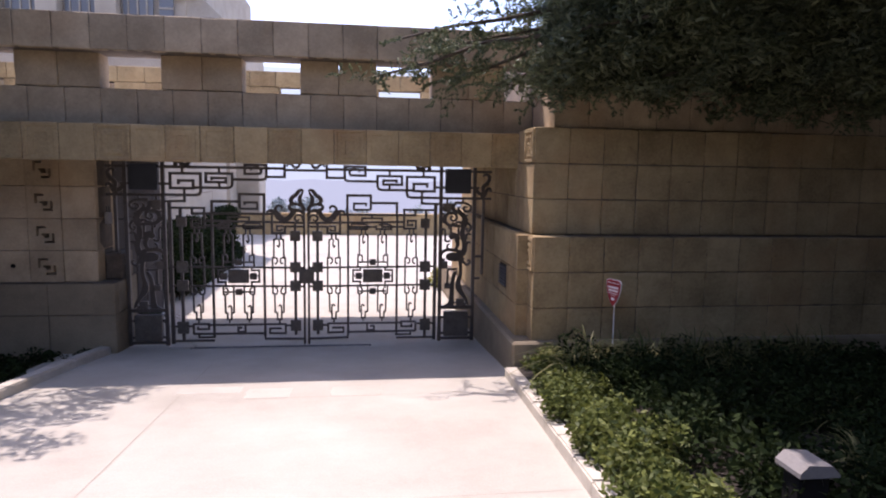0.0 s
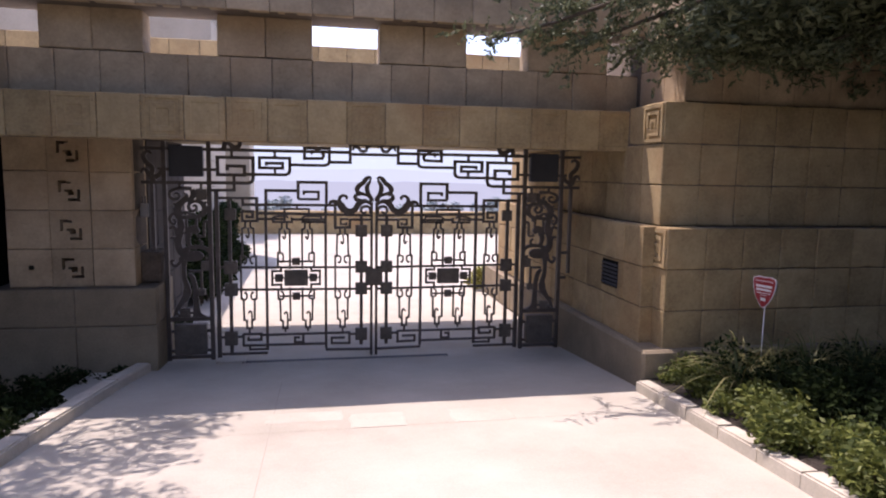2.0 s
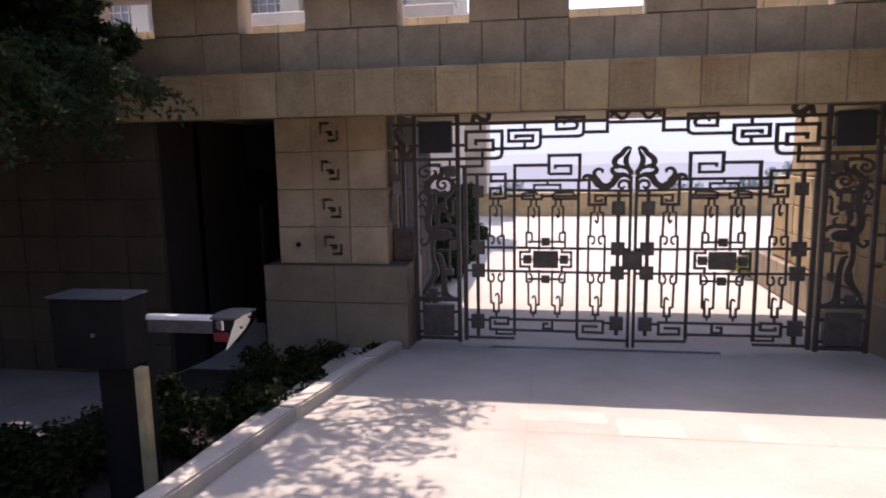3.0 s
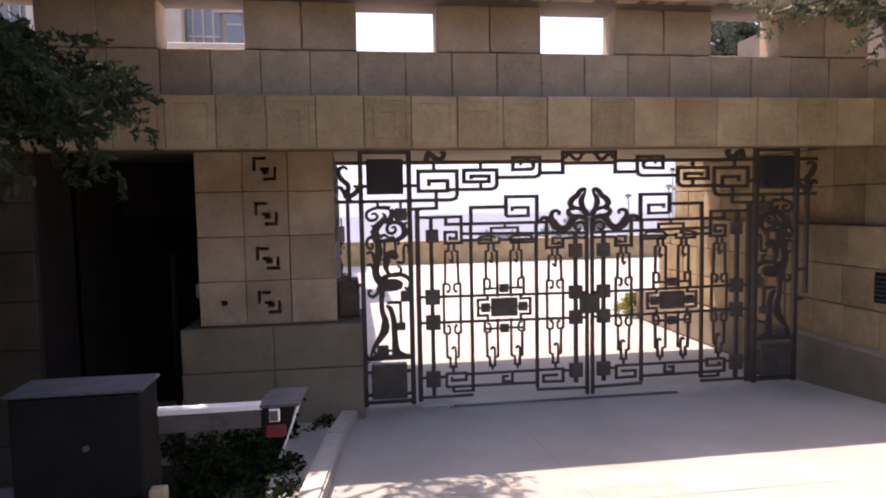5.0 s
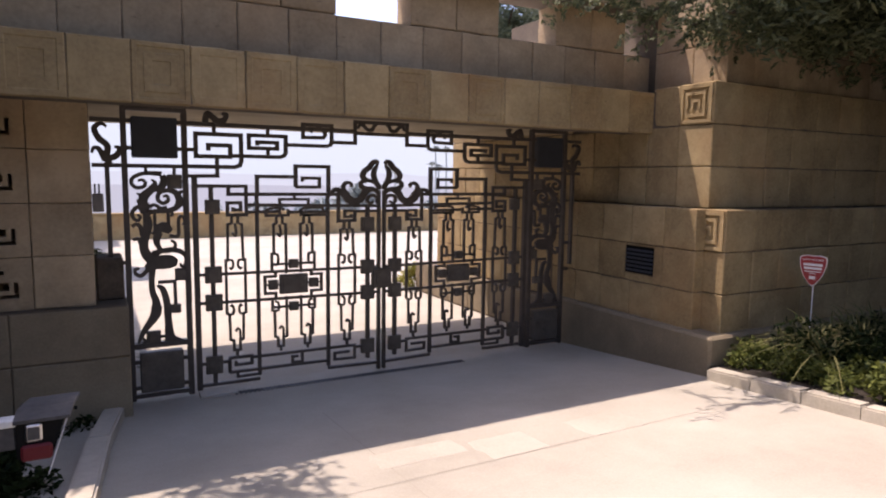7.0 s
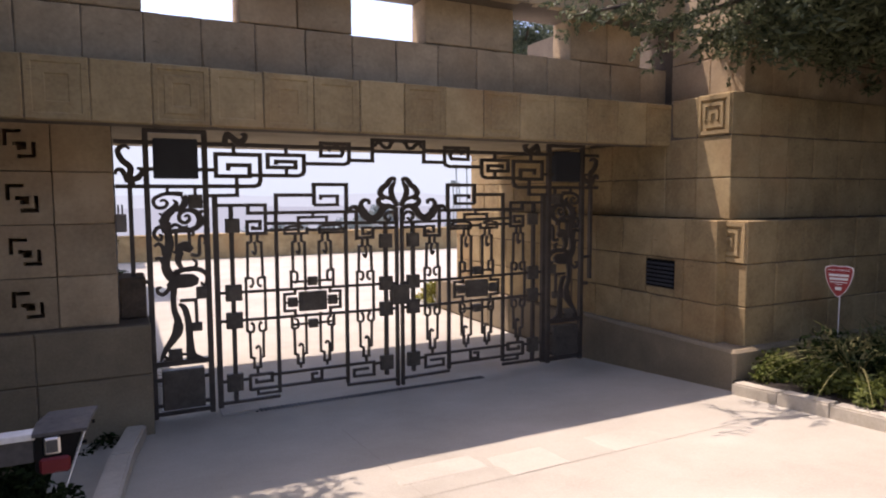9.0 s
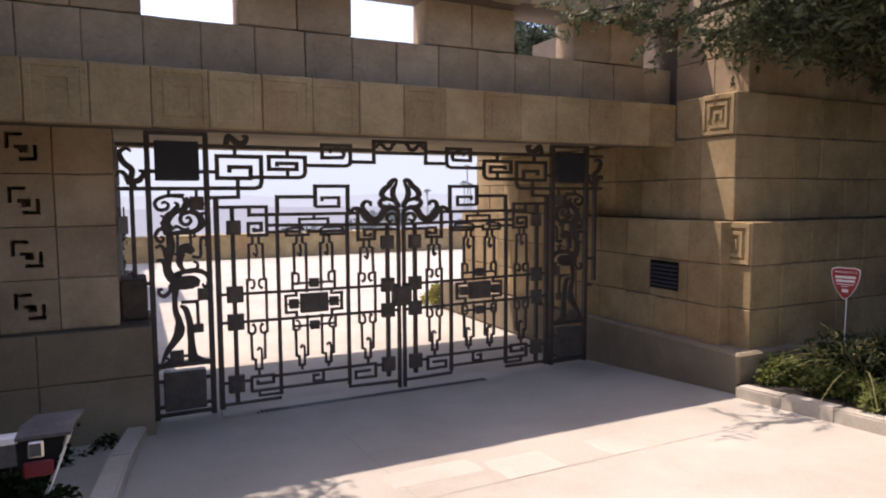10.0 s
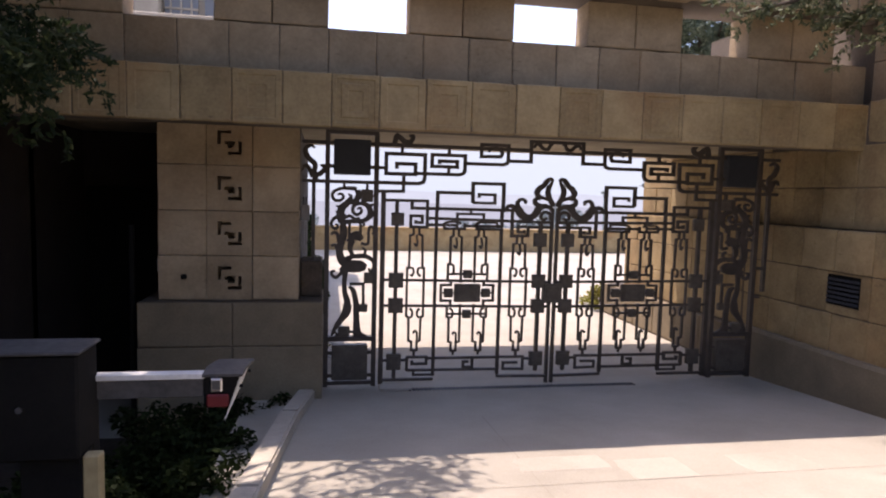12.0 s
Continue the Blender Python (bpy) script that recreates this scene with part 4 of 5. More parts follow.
    bar(g, "tie", s, [(-1.936, 2.06), (-1.936, 1.98)], 0.026)
    bar(g, "tie", s, [(-1.88, 1.93), (-1.85, 1.93)], 0.026)
    bar(g, "tie", s, [(-2.16, 2.06), (-2.16, 2.0)], 0.026)
    # outer return to the pier
    bar(g, "outer_rail", s, [(-2.56, 2.435), (-2.32, 2.435)], 0.034)
    bar(g, "outer_rail", s, [(-2.56, 2.062), (-2.32, 2.062)], 0.034)
    bar(g, "outer_rail", s, [(-2.46, 1.245), (-2.32, 1.245)], 0.034)
    bar(g, "outer_rail", s, [(-2.42, 0.93), (-2.32, 0.93)], 0.034)
    bar(g, "outer_post", s, [(-2.45, 0.985), (-2.45, 2.062)], 0.036, 0.036)
    bar(g, "scroll", s, [(-2.44, 2.375), (-2.48, 2.40), (-2.53, 2.36), (-2.50, 2.28), (-2.44, 2.22), (-2.45, 2.13), (-2.43, 2.07)], [0.02, 0.03, 0.045, 0.05, 0.05, 0.05, 0.06], curve=6)
    bar(g, "scroll", s, [(-2.46, 2.10), (-2.50, 2.19), (-2.54, 2.20), (-2.555, 2.16)], [0.05, 0.04, 0.03, 0.02], curve=6)
    bar(g, "scroll", s, [(-2.43, 2.12), (-2.38, 2.14), (-2.345, 2.20), (-2.39, 2.215)], [0.05, 0.05, 0.04, 0.02], curve=6)
    return g


side_panel(1, "black iron side panel with scrolled stem ornament")
side_panel(-1, "black iron side panel with scrolled stem ornament")

drain = thing("trench_drain", "dark slotted trench drain set in the drive", "drain")
part("channel", box(-1.5, 0.9, -0.24, -0.14, -0.06, ground_z(-0.19) + 0.001), DARK_PLATE, drain)
for i in range(60):
    x0 = -1.49 + i * 0.04
    part("slat", box(x0, x0 + 0.02, -0.235, -0.145, -0.02, ground_z(-0.19) + 0.008), CABINET_TOP, drain)
plate = tagged(part("threshold_plate", box(-1.78, -1.46, -0.20, -0.04, -0.02, 0.055, 0.005), PATCH), "pale metal threshold plate at the gate foot", "plate")


# ---- things on the walls ----
vent = thing("wall_vent", "dark square metal louvre set in the block wall", "vent")
part("backing", box(2.535, 2.56, -1.26, -0.86, 1.01, 1.30), CABINET, vent)
for k in range(6):
    z0 = 1.03 + 0.043 * k
    bm = box(2.515, 2.535, -1.25, -0.87, z0, z0 + 0.022, 0.003)
    part("slat", bm, DARK_PLATE, vent)

corner_stone = tagged(part("corner_stone", box(-2.55, -2.345, -0.12, 0.3, 0.955, 1.30, 0.015), CORNER), "brown concrete stone on the plinth beside the gate post", "stone")

lantern = thing("wall_box", "small pale grey box with two prongs beside the gate post", "control box")
part("body", box(-2.553, -2.47, -0.07, -0.015, 1.68, 1.83, 0.008), PATH_GREY, lantern)
for x in (-2.53, -2.50):
    part("prong", box(x - 0.007, x + 0.007, -0.05, -0.036, 1.83, 1.91, 0.003), CABINET_TOP, lantern)

spout = tagged(part("wall_bolt", add_box(box(-3.585, -3.535, -0.345, -0.31, 1.145, 1.19, 0.01), -3.57, -3.55, -0.37, -0.33, 1.16, 1.175, 0.004), CABINET), "small dark metal box fixed to the pier", "junction box")

# recessed door by the pier
door = thing("door_1", "dark metal door in the shaded recess", "door", kind="structure")
part("leaf", box(-4.95, -3.82, 1.42, 1.50, -0.33, 1.95, 0.004), CABINET, door)
part("door_handle", box(-4.2, -4.16, 1.36, 1.42, 1.0, 1.16, 0.008), CHROME, door)
fence_post = tagged(part("fence_post", box(-4.04, -4.0, -0.25, -0.20, -0.34, 1.62, 0.006), CABINET), "slim grey metal post at the recess edge", "post")

# barrier: cabinet on a post, arm and arm head
cab = thing("barrier_cabinet", "black metal cabinet on posts with a dusty top", "cabinet", at=(0, 0, 0))
gy = ground_z(-3.7) - DIP
part("body", box(-3.70, -3.225, -3.765, -3.55, 0.915, 1.328, 0.010), CABINET, cab)
part("lid", box(-3.712, -3.213, -3.78, -3.54, 1.328, 1.343, 0.005), CABINET_TOP, cab, "dusty grey lid")
part("lock", tube(bmesh.new(), [(-3.43, -3.773, 1.12), (-3.43, -3.76, 1.12)], [0.012, 0.012], 10), CHROME, cab, "small bright lock")
part("hinge", box(-3.69, -3.675, -3.772, -3.76, 1.22, 1.28, 0.002), CABINET, cab)
part("hinge", box(-3.69, -3.675, -3.772, -3.76, 0.97, 1.03, 0.002), CABINET, cab)
part("post", box(-3.232, -3.168, -3.72, -3.66, gy, 0.914, 0.006), TIMBER, cab, "pale yellow timber post")
part("post", box(-3.45, -3.232, -3.73, -3.60, gy, 0.914, 0.006), CABINET, cab)

arm = thing("boom_barrier", "short white boom barrier with a black lamp head", "barrier")
hx, hy, hz = -2.805, -3.575, 1.043  # lower front corner of the lamp head
part("beam", box(-3.24, hx, hy + 0.012, hy + 0.05, hz + 0.045, hz + 0.125, 0.004), CABINET_TOP, arm, "dull grey beam side")
part("top_flange", box(-3.24, hx + 0.004, hy + 0.002, hy + 0.06, hz + 0.125, hz + 0.149, 0.003), WHITE_PAINT, arm, "white painted top flange")
hbm = add_poly(bmesh.new(), [(hx, hz + 0.01), (hx + 0.098, hz), (hx + 0.146, hz + 0.145), (hx, hz + 0.148)], hy, hy + 0.19)
bmesh.ops.bevel(hbm, geom=list(hbm.edges), offset=0.005, segments=2, affect='EDGES')
part("lamp_head", hbm, CABINET, arm)
hood = bmesh.new()
for k, (y0, x0, x1, z0) in enumerate(((hy - 0.012, hx - 0.004, hx + 0.158, hz + 0.149), (hy + 0.08, hx + 0.0, hx + 0.168, hz + 0.160), (hy + 0.205, hx + 0.03, hx + 0.185, hz + 0.158))):
    ring = [hood.verts.new((x, y0, z)) for x, z in ((x0, z0 - 0.012), (x1, z0 - 0.012), (x1, z0), (x0, z0))]
    if k:
        for q in range(4):
            hood.faces.new((last_ring[q], last_ring[(q + 1) % 4], ring[(q + 1) % 4], ring[q]))
    else:
        hood.faces.new(ring)
    last_ring = ring
hood.faces.new(last_ring[::-1])
part("hood", hood, CABINET_TOP, arm, "dusty grey sloping hood")
plate_bm = bmesh.new()
plate_a, plate_b = [], []
for y, z in ((hy, hz + 0.148), (hy + 0.18, hz + 0.146), (hy + 0.185, hz + 0.08), (hy + 0.15, hz + 0.04), (hy + 0.06, hz - 0.005), (hy - 0.02, hz - 0.045)):
    x = hx + 0.152 + (y - hy) * 0.06 + (z - hz - 0.148) * 0.33
    plate_a.append(plate_bm.verts.new((x, y, z)))
    plate_b.append(plate_bm.verts.new((x + 0.004, y, z)))
plate_bm.faces.new(plate_a)
plate_bm.faces.new(plate_b[::-1])
for q in range(6):
    plate_bm.faces.new((plate_a[q], plate_b[q], plate_b[(q + 1) % 6], plate_a[(q + 1) % 6]))
side_plate = part("side_plate", plate_bm, WHITE_PAINT, arm, "white side plate")
part("bolt", tube(bmesh.new(), [(hx + 0.135, hy + 0.08, hz + 0.07), (hx + 0.150, hy + 0.08, hz + 0.07)], [0.007, 0.007], 8), CABINET, side_plate)
part("bolt", tube(bmesh.new(), [(hx + 0.165, hy + 0.14, hz + 0.12), (hx + 0.176, hy + 0.14, hz + 0.12)], [0.007, 0.007], 8), CABINET, side_plate)
part("chrome_plate", box(hx + 0.028, hx + 0.077, hy - 0.012, hy + 0.002, hz + 0.070, hz + 0.132, 0.006), CHROME, arm, "bright chrome square plate")
part("plate_face", box(hx + 0.035, hx + 0.070, hy - 0.0145, hy - 0.008, hz + 0.079, hz + 0.122, 0.002), CABINET_TOP, arm, "dull grey plate face")
part("red_lens", box(hx + 0.013, hx + 0.104, hy - 0.014, hy + 0.002, hz + 0.006, hz + 0.062, 0.008), RED_LENS, arm, "red reflector lens")
part("arm_post", box(-3.30, -3.235, hy - 0.01, hy + 0.07, ground_z(-3.6) - DIP, 1.20, 0.008), CABINET, arm)

# sign on a stake
sign = thing("yard_sign", "red shield-shaped security sign on a thin metal stake", "sign")
sx, sy, sz = 0.0, 0.0, 1.165


def shield(w, h):
    half = [(0.0, 0.48), (0.24, 0.50), (0.46, 0.45), (0.50, 0.36), (0.475, 0.16), (0.39, -0.08), (0.26, -0.29), (0.10, -0.45)]
    return [(w * x, h * z) for x, z in half] + [(0, -h * 0.5)] + [(-w * x, h * z) for x, z in half[:0:-1]]


part("rim", add_poly(bmesh.new(), [(sx + x, sz + z) for x, z in shield(0.238, 0.300)], sy - 0.006, sy + 0.006), SIGN_WHITE, sign, "white rim")
part("shield", add_poly(bmesh.new(), [(sx + x, sz + z) for x, z in shield(0.222, 0.284)], sy - 0.009, sy - 0.005), SIGN_RED, sign, "red enamel shield")
part("stake", tube(bmesh.new(), [(sx + 0.01, sy + 0.01, ground_z(-2.66)), (sx + 0.01, sy + 0.01, sz)], [0.006, 0.006], 6), SIGN_WHITE, sign, "thin pale stake")

def words(text, x, z, size):
    cu = bpy.data.curves.new("lettering", 'FONT')
    cu.body, cu.size, cu.align_x, cu.extrude = text, size, 'CENTER', 0.001
    ob = bpy.data.objects.new("lettering", cu)
    scene.collection.objects.link(ob)
    deps = bpy.context.evaluated_depsgraph_get()
    me = bpy.data.meshes.new_from_object(ob.evaluated_get(deps))
    bpy.data.objects.remove(ob)
    me.materials.clear()
    me.materials.append(SIGN_WHITE)
    out = new("lettering", me)
    out.matrix_basis = pose(x, sy - 0.011, z, 90, 0, 0)
    out.parent = sign
    return out


words("ARMED RESPONSE", sx, sz + 0.098, 0.022)
for z0, z1, w in ((0.046, 0.069, 0.082), (0.012, 0.034, 0.076), (-0.012, -0.004, 0.07), (-0.030, -0.025, 0.03)):
    part("bar", box(sx - w, sx + w, sy - 0.011, sy - 0.008, sz + z0, sz + z1), SIGN_WHITE, sign, "white bar of lettering")
part("badge", box(sx - 0.026, sx + 0.026, sy - 0.011, sy - 0.008, sz - 0.082, sz - 0.052), SIGN_WHITE, sign, "white badge shape")
sign.matrix_basis = pose(3.455, -2.375, 0.0, 0, 0, -72)

# pale stub post beside the drive
stub = thing("bollard", "short grey post with a pale sloping cap", "bollard")
part("shaft", box(2.93, 3.10, -6.10, -5.96, ground_z(-6), 0.94, 0.01), CABINET, stub)
cap = add_poly(bmesh.new(), [(2.905, 0.94), (3.125, 0.94), (3.125, 0.955), (3.08, 1.0), (2.95, 1.01), (2.905, 0.965)], -6.13, -5.93)
part("cap", cap, PATH_GREY, stub, "pale concrete cap")

# ---- plants ----
def bush(name, label, category, centres, count, size, material, seed, group="", long=1.6, drop=0.0):
    b = thing(name, label, category, group)
    me = leaf_mesh("foliage", centres, 1.0, count, size, material, seed, long=long)
    ob = new("foliage", me)
    ob.parent = b
    for x, y, z, r in centres:
        gz = ground_z(y) + 0.02 - drop
        part("stem", tube(bmesh.new(), [(x * 0.9 + centres[0][0] * 0.1, y * 0.9 + centres[0][1] * 0.1, gz), (x, y, max(z, gz + 0.08))], [0.012, 0.006], 5), BARK, b)
    return b


rng = random.Random(3)
for i in range(9):
    cs = []
    yc = -2.45 - 0.52 * i
    xc = 2.72 - 0.045 * i + rng.uniform(-0.03, 0.05) - (0.14 if i > 1 else 0.0)
    for k in range(9):
        r = rng.uniform(0.13, 0.20)
        cs.append((xc + rng.uniform(-0.12, 0.34), yc + rng.uniform(-0.28, 0.28), ground_z(yc) + 0.10 + rng.uniform(0.02, 0.19 if i > 1 else 0.10), r * 0.9))
    bush("hedge_bush", "low leafy green bush spilling over the curb", "bush", cs, 2600, 0.032, LEAF_HEDGE, 50 + i, "hedge along the drive")
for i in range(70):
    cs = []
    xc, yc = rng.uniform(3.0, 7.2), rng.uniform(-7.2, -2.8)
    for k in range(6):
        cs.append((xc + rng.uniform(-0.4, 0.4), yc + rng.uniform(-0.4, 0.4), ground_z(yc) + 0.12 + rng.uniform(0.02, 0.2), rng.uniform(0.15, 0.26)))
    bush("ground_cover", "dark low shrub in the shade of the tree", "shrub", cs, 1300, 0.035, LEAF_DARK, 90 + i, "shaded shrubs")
for i in range(18):
    x, y = 2.92 + 0.18 * i + rng.uniform(-0.08, 0.08), -2.36 - rng.uniform(0, 0.5) - (0.12 if i < 5 else 0.0)
    t = thing("strap_plant", "arching strap-leaved plant below the wall", "plant", "strap plants")
    ob = new("leaves", blades("leaves", [(x, y, ground_z(y) + 0.1)], 60, 0.82, 0.0075, LEAF_STRAP, 200 + i))
    ob.parent = t
for i, (x, y) in enumerate(((5.4, -4.2), (4.4, -4.6), (5.9, -3.4), (3.9, -5.4))):
    t = thing("strap_plant", "arching strap-leaved plant in the shaded bed", "plant", "strap plants")
    ob = new("leaves", blades("leaves", [(x, y, ground_z(y) + 0.1)], 50, 0.5, 0.011, LEAF_STRAP, 260 + i))
    ob.parent = t
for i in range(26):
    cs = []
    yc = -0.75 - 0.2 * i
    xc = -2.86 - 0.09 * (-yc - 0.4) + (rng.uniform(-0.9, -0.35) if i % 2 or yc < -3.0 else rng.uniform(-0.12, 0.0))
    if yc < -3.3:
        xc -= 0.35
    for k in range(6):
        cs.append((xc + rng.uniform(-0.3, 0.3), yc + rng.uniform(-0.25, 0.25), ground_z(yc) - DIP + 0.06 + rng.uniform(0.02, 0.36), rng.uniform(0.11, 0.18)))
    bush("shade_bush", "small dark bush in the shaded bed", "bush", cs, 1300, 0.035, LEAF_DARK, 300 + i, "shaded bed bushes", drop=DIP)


def tree(name, label, trunk, limbs, crown, count, size, material, seed, long=1.6):
    t = thing(name, label, "tree")
    bm = bmesh.new()
    tube(bm, trunk, spread([0.17, 0.10], len(trunk)), 9)
    part("trunk", bm, BARK, t)
    for pts in limbs:
        part("limb", tube(bmesh.new(), pts, spread([0.06, 0.012], len(pts)), 6), BARK, t)
    ob = new("crown", leaf_mesh("crown", crown, 1.0, count, size, material, seed, long=long))
    ob.parent = t
    return t


# spreading tree over the wall, its limbs reach across the bed
def clumps(p, n, side, low, high, small, large):
    return [(p.x + rng.uniform(-side, side), p.y + rng.uniform(-side, side), p.z + rng.uniform(low, high), rng.uniform(small, large)) for _ in range(n)]


def sprays(limbs, first, each, length, needle, material, seed, droop=0.12):
    """Feathery twigs along the limbs: flat sprays of side shoots set with small needles."""
    r = np.random.default_rng(seed)
    base, way = [], []
    for pts in limbs:
        n = len(pts)
        for i in range(int(first * n), n):
            ahead = (pts[min(i + 1, n - 1)] - pts[max(i - 1, 0)]).normalized()
            for _ in range(each):
                base.append(tuple(pts[i] + (pts[max(i - 1, 0)] - pts[i]) * float(r.random())))
                v = r.normal(size=3) * (1.0, 1.0, 0.45) + np.array(ahead) * 0.8 + (0, 0, -droop)
                way.append(tuple(v / np.linalg.norm(v)))
    base, way = np.array(base), np.array(way)
    m = len(base)
    ln = length * (0.5 + 0.8 * r.random(m))
    across = np.cross(way, r.normal(size=(m, 3)) * (0.35, 0.35, 1.0))
    across /= np.linalg.norm(across, axis=1)[:, None] + 1e-9
    shoots, needles = 9, 13
    mids, dirs = [], []
    for k in range(shoots):
        f = (k + 0.6) / shoots
        s = 1 if k % 2 else -1
        start = base + way * (ln * f)[:, None]
        start[:, 2] -= ln * f * f * 0.22
        d = way * 0.75 + across * s * 0.7 + r.normal(size=(m, 3)) * 0.22
        d[:, 2] -= 0.15
        d /= np.linalg.norm(d, axis=1)[:, None]
        reach = ln * (0.42 - 0.25 * f)
        for q in range(needles):
            g = (q + r.random(m)) / needles
            mids.append(start + d * (reach * g)[:, None] + r.normal(size=(m, 3)) * 0.007)
            dd = d + r.normal(size=(m, 3)) * 0.75
            dirs.append(dd / np.linalg.norm(dd, axis=1)[:, None])
    mid, along = np.concatenate(mids), np.concatenate(dirs)
    count = len(mid)
    side = np.cross(along, r.normal(size=(count, 3)))
    side /= np.linalg.norm(side, axis=1)[:, None] + 1e-9
    size = needle * (0.7 + 0.6 * r.random(count))[:, None]
    verts = np.stack([mid - along * size * 0.5, mid + side * size * 0.17, mid + along * size * 0.5, mid - side * size * 0.17], 1).reshape(-1, 3)
    me = bpy.data.meshes.new("foliage")
    me.from_pydata(verts.tolist(), [], np.arange(count * 4).reshape(-1, 4).tolist())
    me.materials.append(material)
    return me


limbs, crown = [], []
root = Vector((7.2, -3.6, 3.7))
tips = [(0.85, -1.75, 3.45), (1.15, -1.75, 3.85), (1.5, -1.7, 3.4), (1.9, -2.1, 4.3), (2.15, -1.8, 3.35), (2.5, -2.6, 3.7), (2.8, -2.2, 4.2), (3.1, -2.2, 3.5), (1.7, -1.65, 3.75), (2.7, -1.8, 3.75), (3.2, -1.7, 3.7), (3.7, -1.7, 3.65), (4.3, -1.7, 3.6), (5.2, -1.8, 3.6),
        (3.3, -3.2, 4.2), (3.8, -2.6, 3.4), (4.4, -2.4, 3.9), (5.0, -3.0, 3.4), (5.8, -2.5, 3.4), (7.4, -2.7, 3.6),
        (8.6, -3.6, 3.5), (8.2, -4.2, 5.0),
        (7.2, -6.4, 4.4), (3.0, -4.2, 5.0), (6.0, -5.6, 5.4), (8.6, -6.6, 4.8), (5.0, -2.2, 4.3), (6.8, -2.2, 4.2),
        (9.6, -2.6, 4.2), (9.8, -4.6, 4.6), (2.7, -2.0, 3.4), (3.6, -2.3, 3.5), (4.6, -2.3, 3.35), (5.5, -2.4, 3.35), (6.6, -2.4, 3.35), (2.2, -2.1, 4.5), (3.9, -2.5, 4.3), (7.8, -2.5, 3.7)]
for tip in tips:
    tip = Vector(tip)
    pts = []
    for k in range(12):
        f = k / 11
        p = root.lerp(tip, f) + Vector((0, 0, 0.45 * math.sin(math.pi * f))) + Vector((rng.uniform(-0.08, 0.08), rng.uniform(-0.08, 0.08), rng.uniform(-0.04, 0.04)))
        pts.append(p)
        if p.x > 2.9 and f > 0.2:
            crown += [c for c in clumps(p, 5, 0.5, -0.25, 0.4, 0.12, 0.28) if c[2] < 4.12 or c[1] > -1.4 or (c[2] < 4.6 and rng.random() < 0.22)]
    limbs.append(pts)
spreading_tree = tree("spreading_tree", "dark fine-leaved tree spreading over the wall", [(7.6, -4.0, ground_z(-4.0)), (7.5, -3.9, 1.6), (7.3, -3.7, 2.8), (7.2, -3.6, 3.8)], limbs, crown, 150000, 0.032, LEAF_TREE, 5, long=3.0)
spray_ob = new("foliage", sprays(limbs, 0.25, 7, 0.42, 0.05, LEAF_TREE, 15))
spray_ob.parent = spreading_tree
# upper leaves and limbs out of view, added to darken bed and wall
unseen_canopy = []
for k in range(150):
    unseen_canopy.append((rng.uniform(5.2, 12.0), rng.uniform(-8.4, -2.6), rng.uniform(5.0, 6.4), rng.uniform(0.4, 0.75)))
for k in range(110):
    unseen_canopy.append((rng.uniform(2.2, 5.6), rng.uniform(-7.6, -1.5), rng.uniform(5.3, 6.4), rng.uniform(0.4, 0.65)))
unseen_canopy_ob = new("crown", leaf_mesh("crown", unseen_canopy, 1.0, 115000, 0.11, LEAF_TREE, 18, long=2.0))
unseen_canopy_ob.parent = spreading_tree
for k in range(12):
    tip = Vector((4.4 + 0.6 * k, -7.6 + 0.9 * ((k * 5) % 7), 5.6))
    foot = Vector((7.2, -3.6, 3.7))
    part("limb", tube(bmesh.new(), [foot.lerp(tip, q / 5) + Vector((0, 0, 0.25 * math.sin(math.pi * q / 5))) for q in range(6)], spread([0.07, 0.02], 6), 6), BARK, spreading_tree)

# tree above the left bed, whose shade dapples the drive
limbs, crown = [], []
root = Vector((-6.2, -3.2, 3.2))
tips = [(-4.5, -3.0, 3.1), (-4.8, -2.2, 3.1),
        (-4.8, -1.6, 3.0), (-5.2, -3.0, 2.7), (-5.4, -1.8, 2.9), (-5.6, -4.4, 2.9), (-6.4, -2.0, 3.0), (-7.2, -3.4, 2.8), (-5.0, -3.6, 4.4), (-6.0, -2.2, 4.6), (-4.6, -4.6, 4.6), (-6.6, -4.6, 4.4),
        (-4.0, -2.6, 4.6), (-3.9, -1.6, 4.9), (-4.6, -1.2, 4.2), (-5.4, -0.9, 4.0), (-6.6, -1.0, 3.8), (-7.6, -1.8, 3.8), (-8.2, -3.0, 4.2), (-7.4, -4.8, 3.8), (-5.6, -5.6, 3.8), (-4.9, -5.4, 4.4), (-6.4, -6.4, 4.0), (-3.8, -3.4, 4.4), (-4.4, -5.6, 3.4), (-4.4, -2.0, 4.4), (-4.2, -3.4, 4.0), (-4.9, -2.8, 3.9), (-4.4, -4.0, 4.3), (-5.2, -2.2, 4.4), (-5.8, -3.4, 4.2)]
for tip in tips:
    tip = Vector(tip)
    pts = []
    for k in range(9):
        f = k / 8
        p = root.lerp(tip, f) + Vector((0, 0, 0.3 * math.sin(math.pi * f)))
        pts.append(p)
        if f > 0.3:
            crown += clumps(p, 6, 0.45, -0.22, 0.3, 0.05, 0.2) if p.z < 5 else clumps(p, 4, 0.6, -0.35, 0.35, 0.06, 0.2)
    limbs.append(pts)
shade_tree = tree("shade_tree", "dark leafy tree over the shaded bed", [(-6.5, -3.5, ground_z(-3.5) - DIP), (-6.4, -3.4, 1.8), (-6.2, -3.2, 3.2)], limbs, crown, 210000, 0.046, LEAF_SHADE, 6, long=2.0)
hanging = []
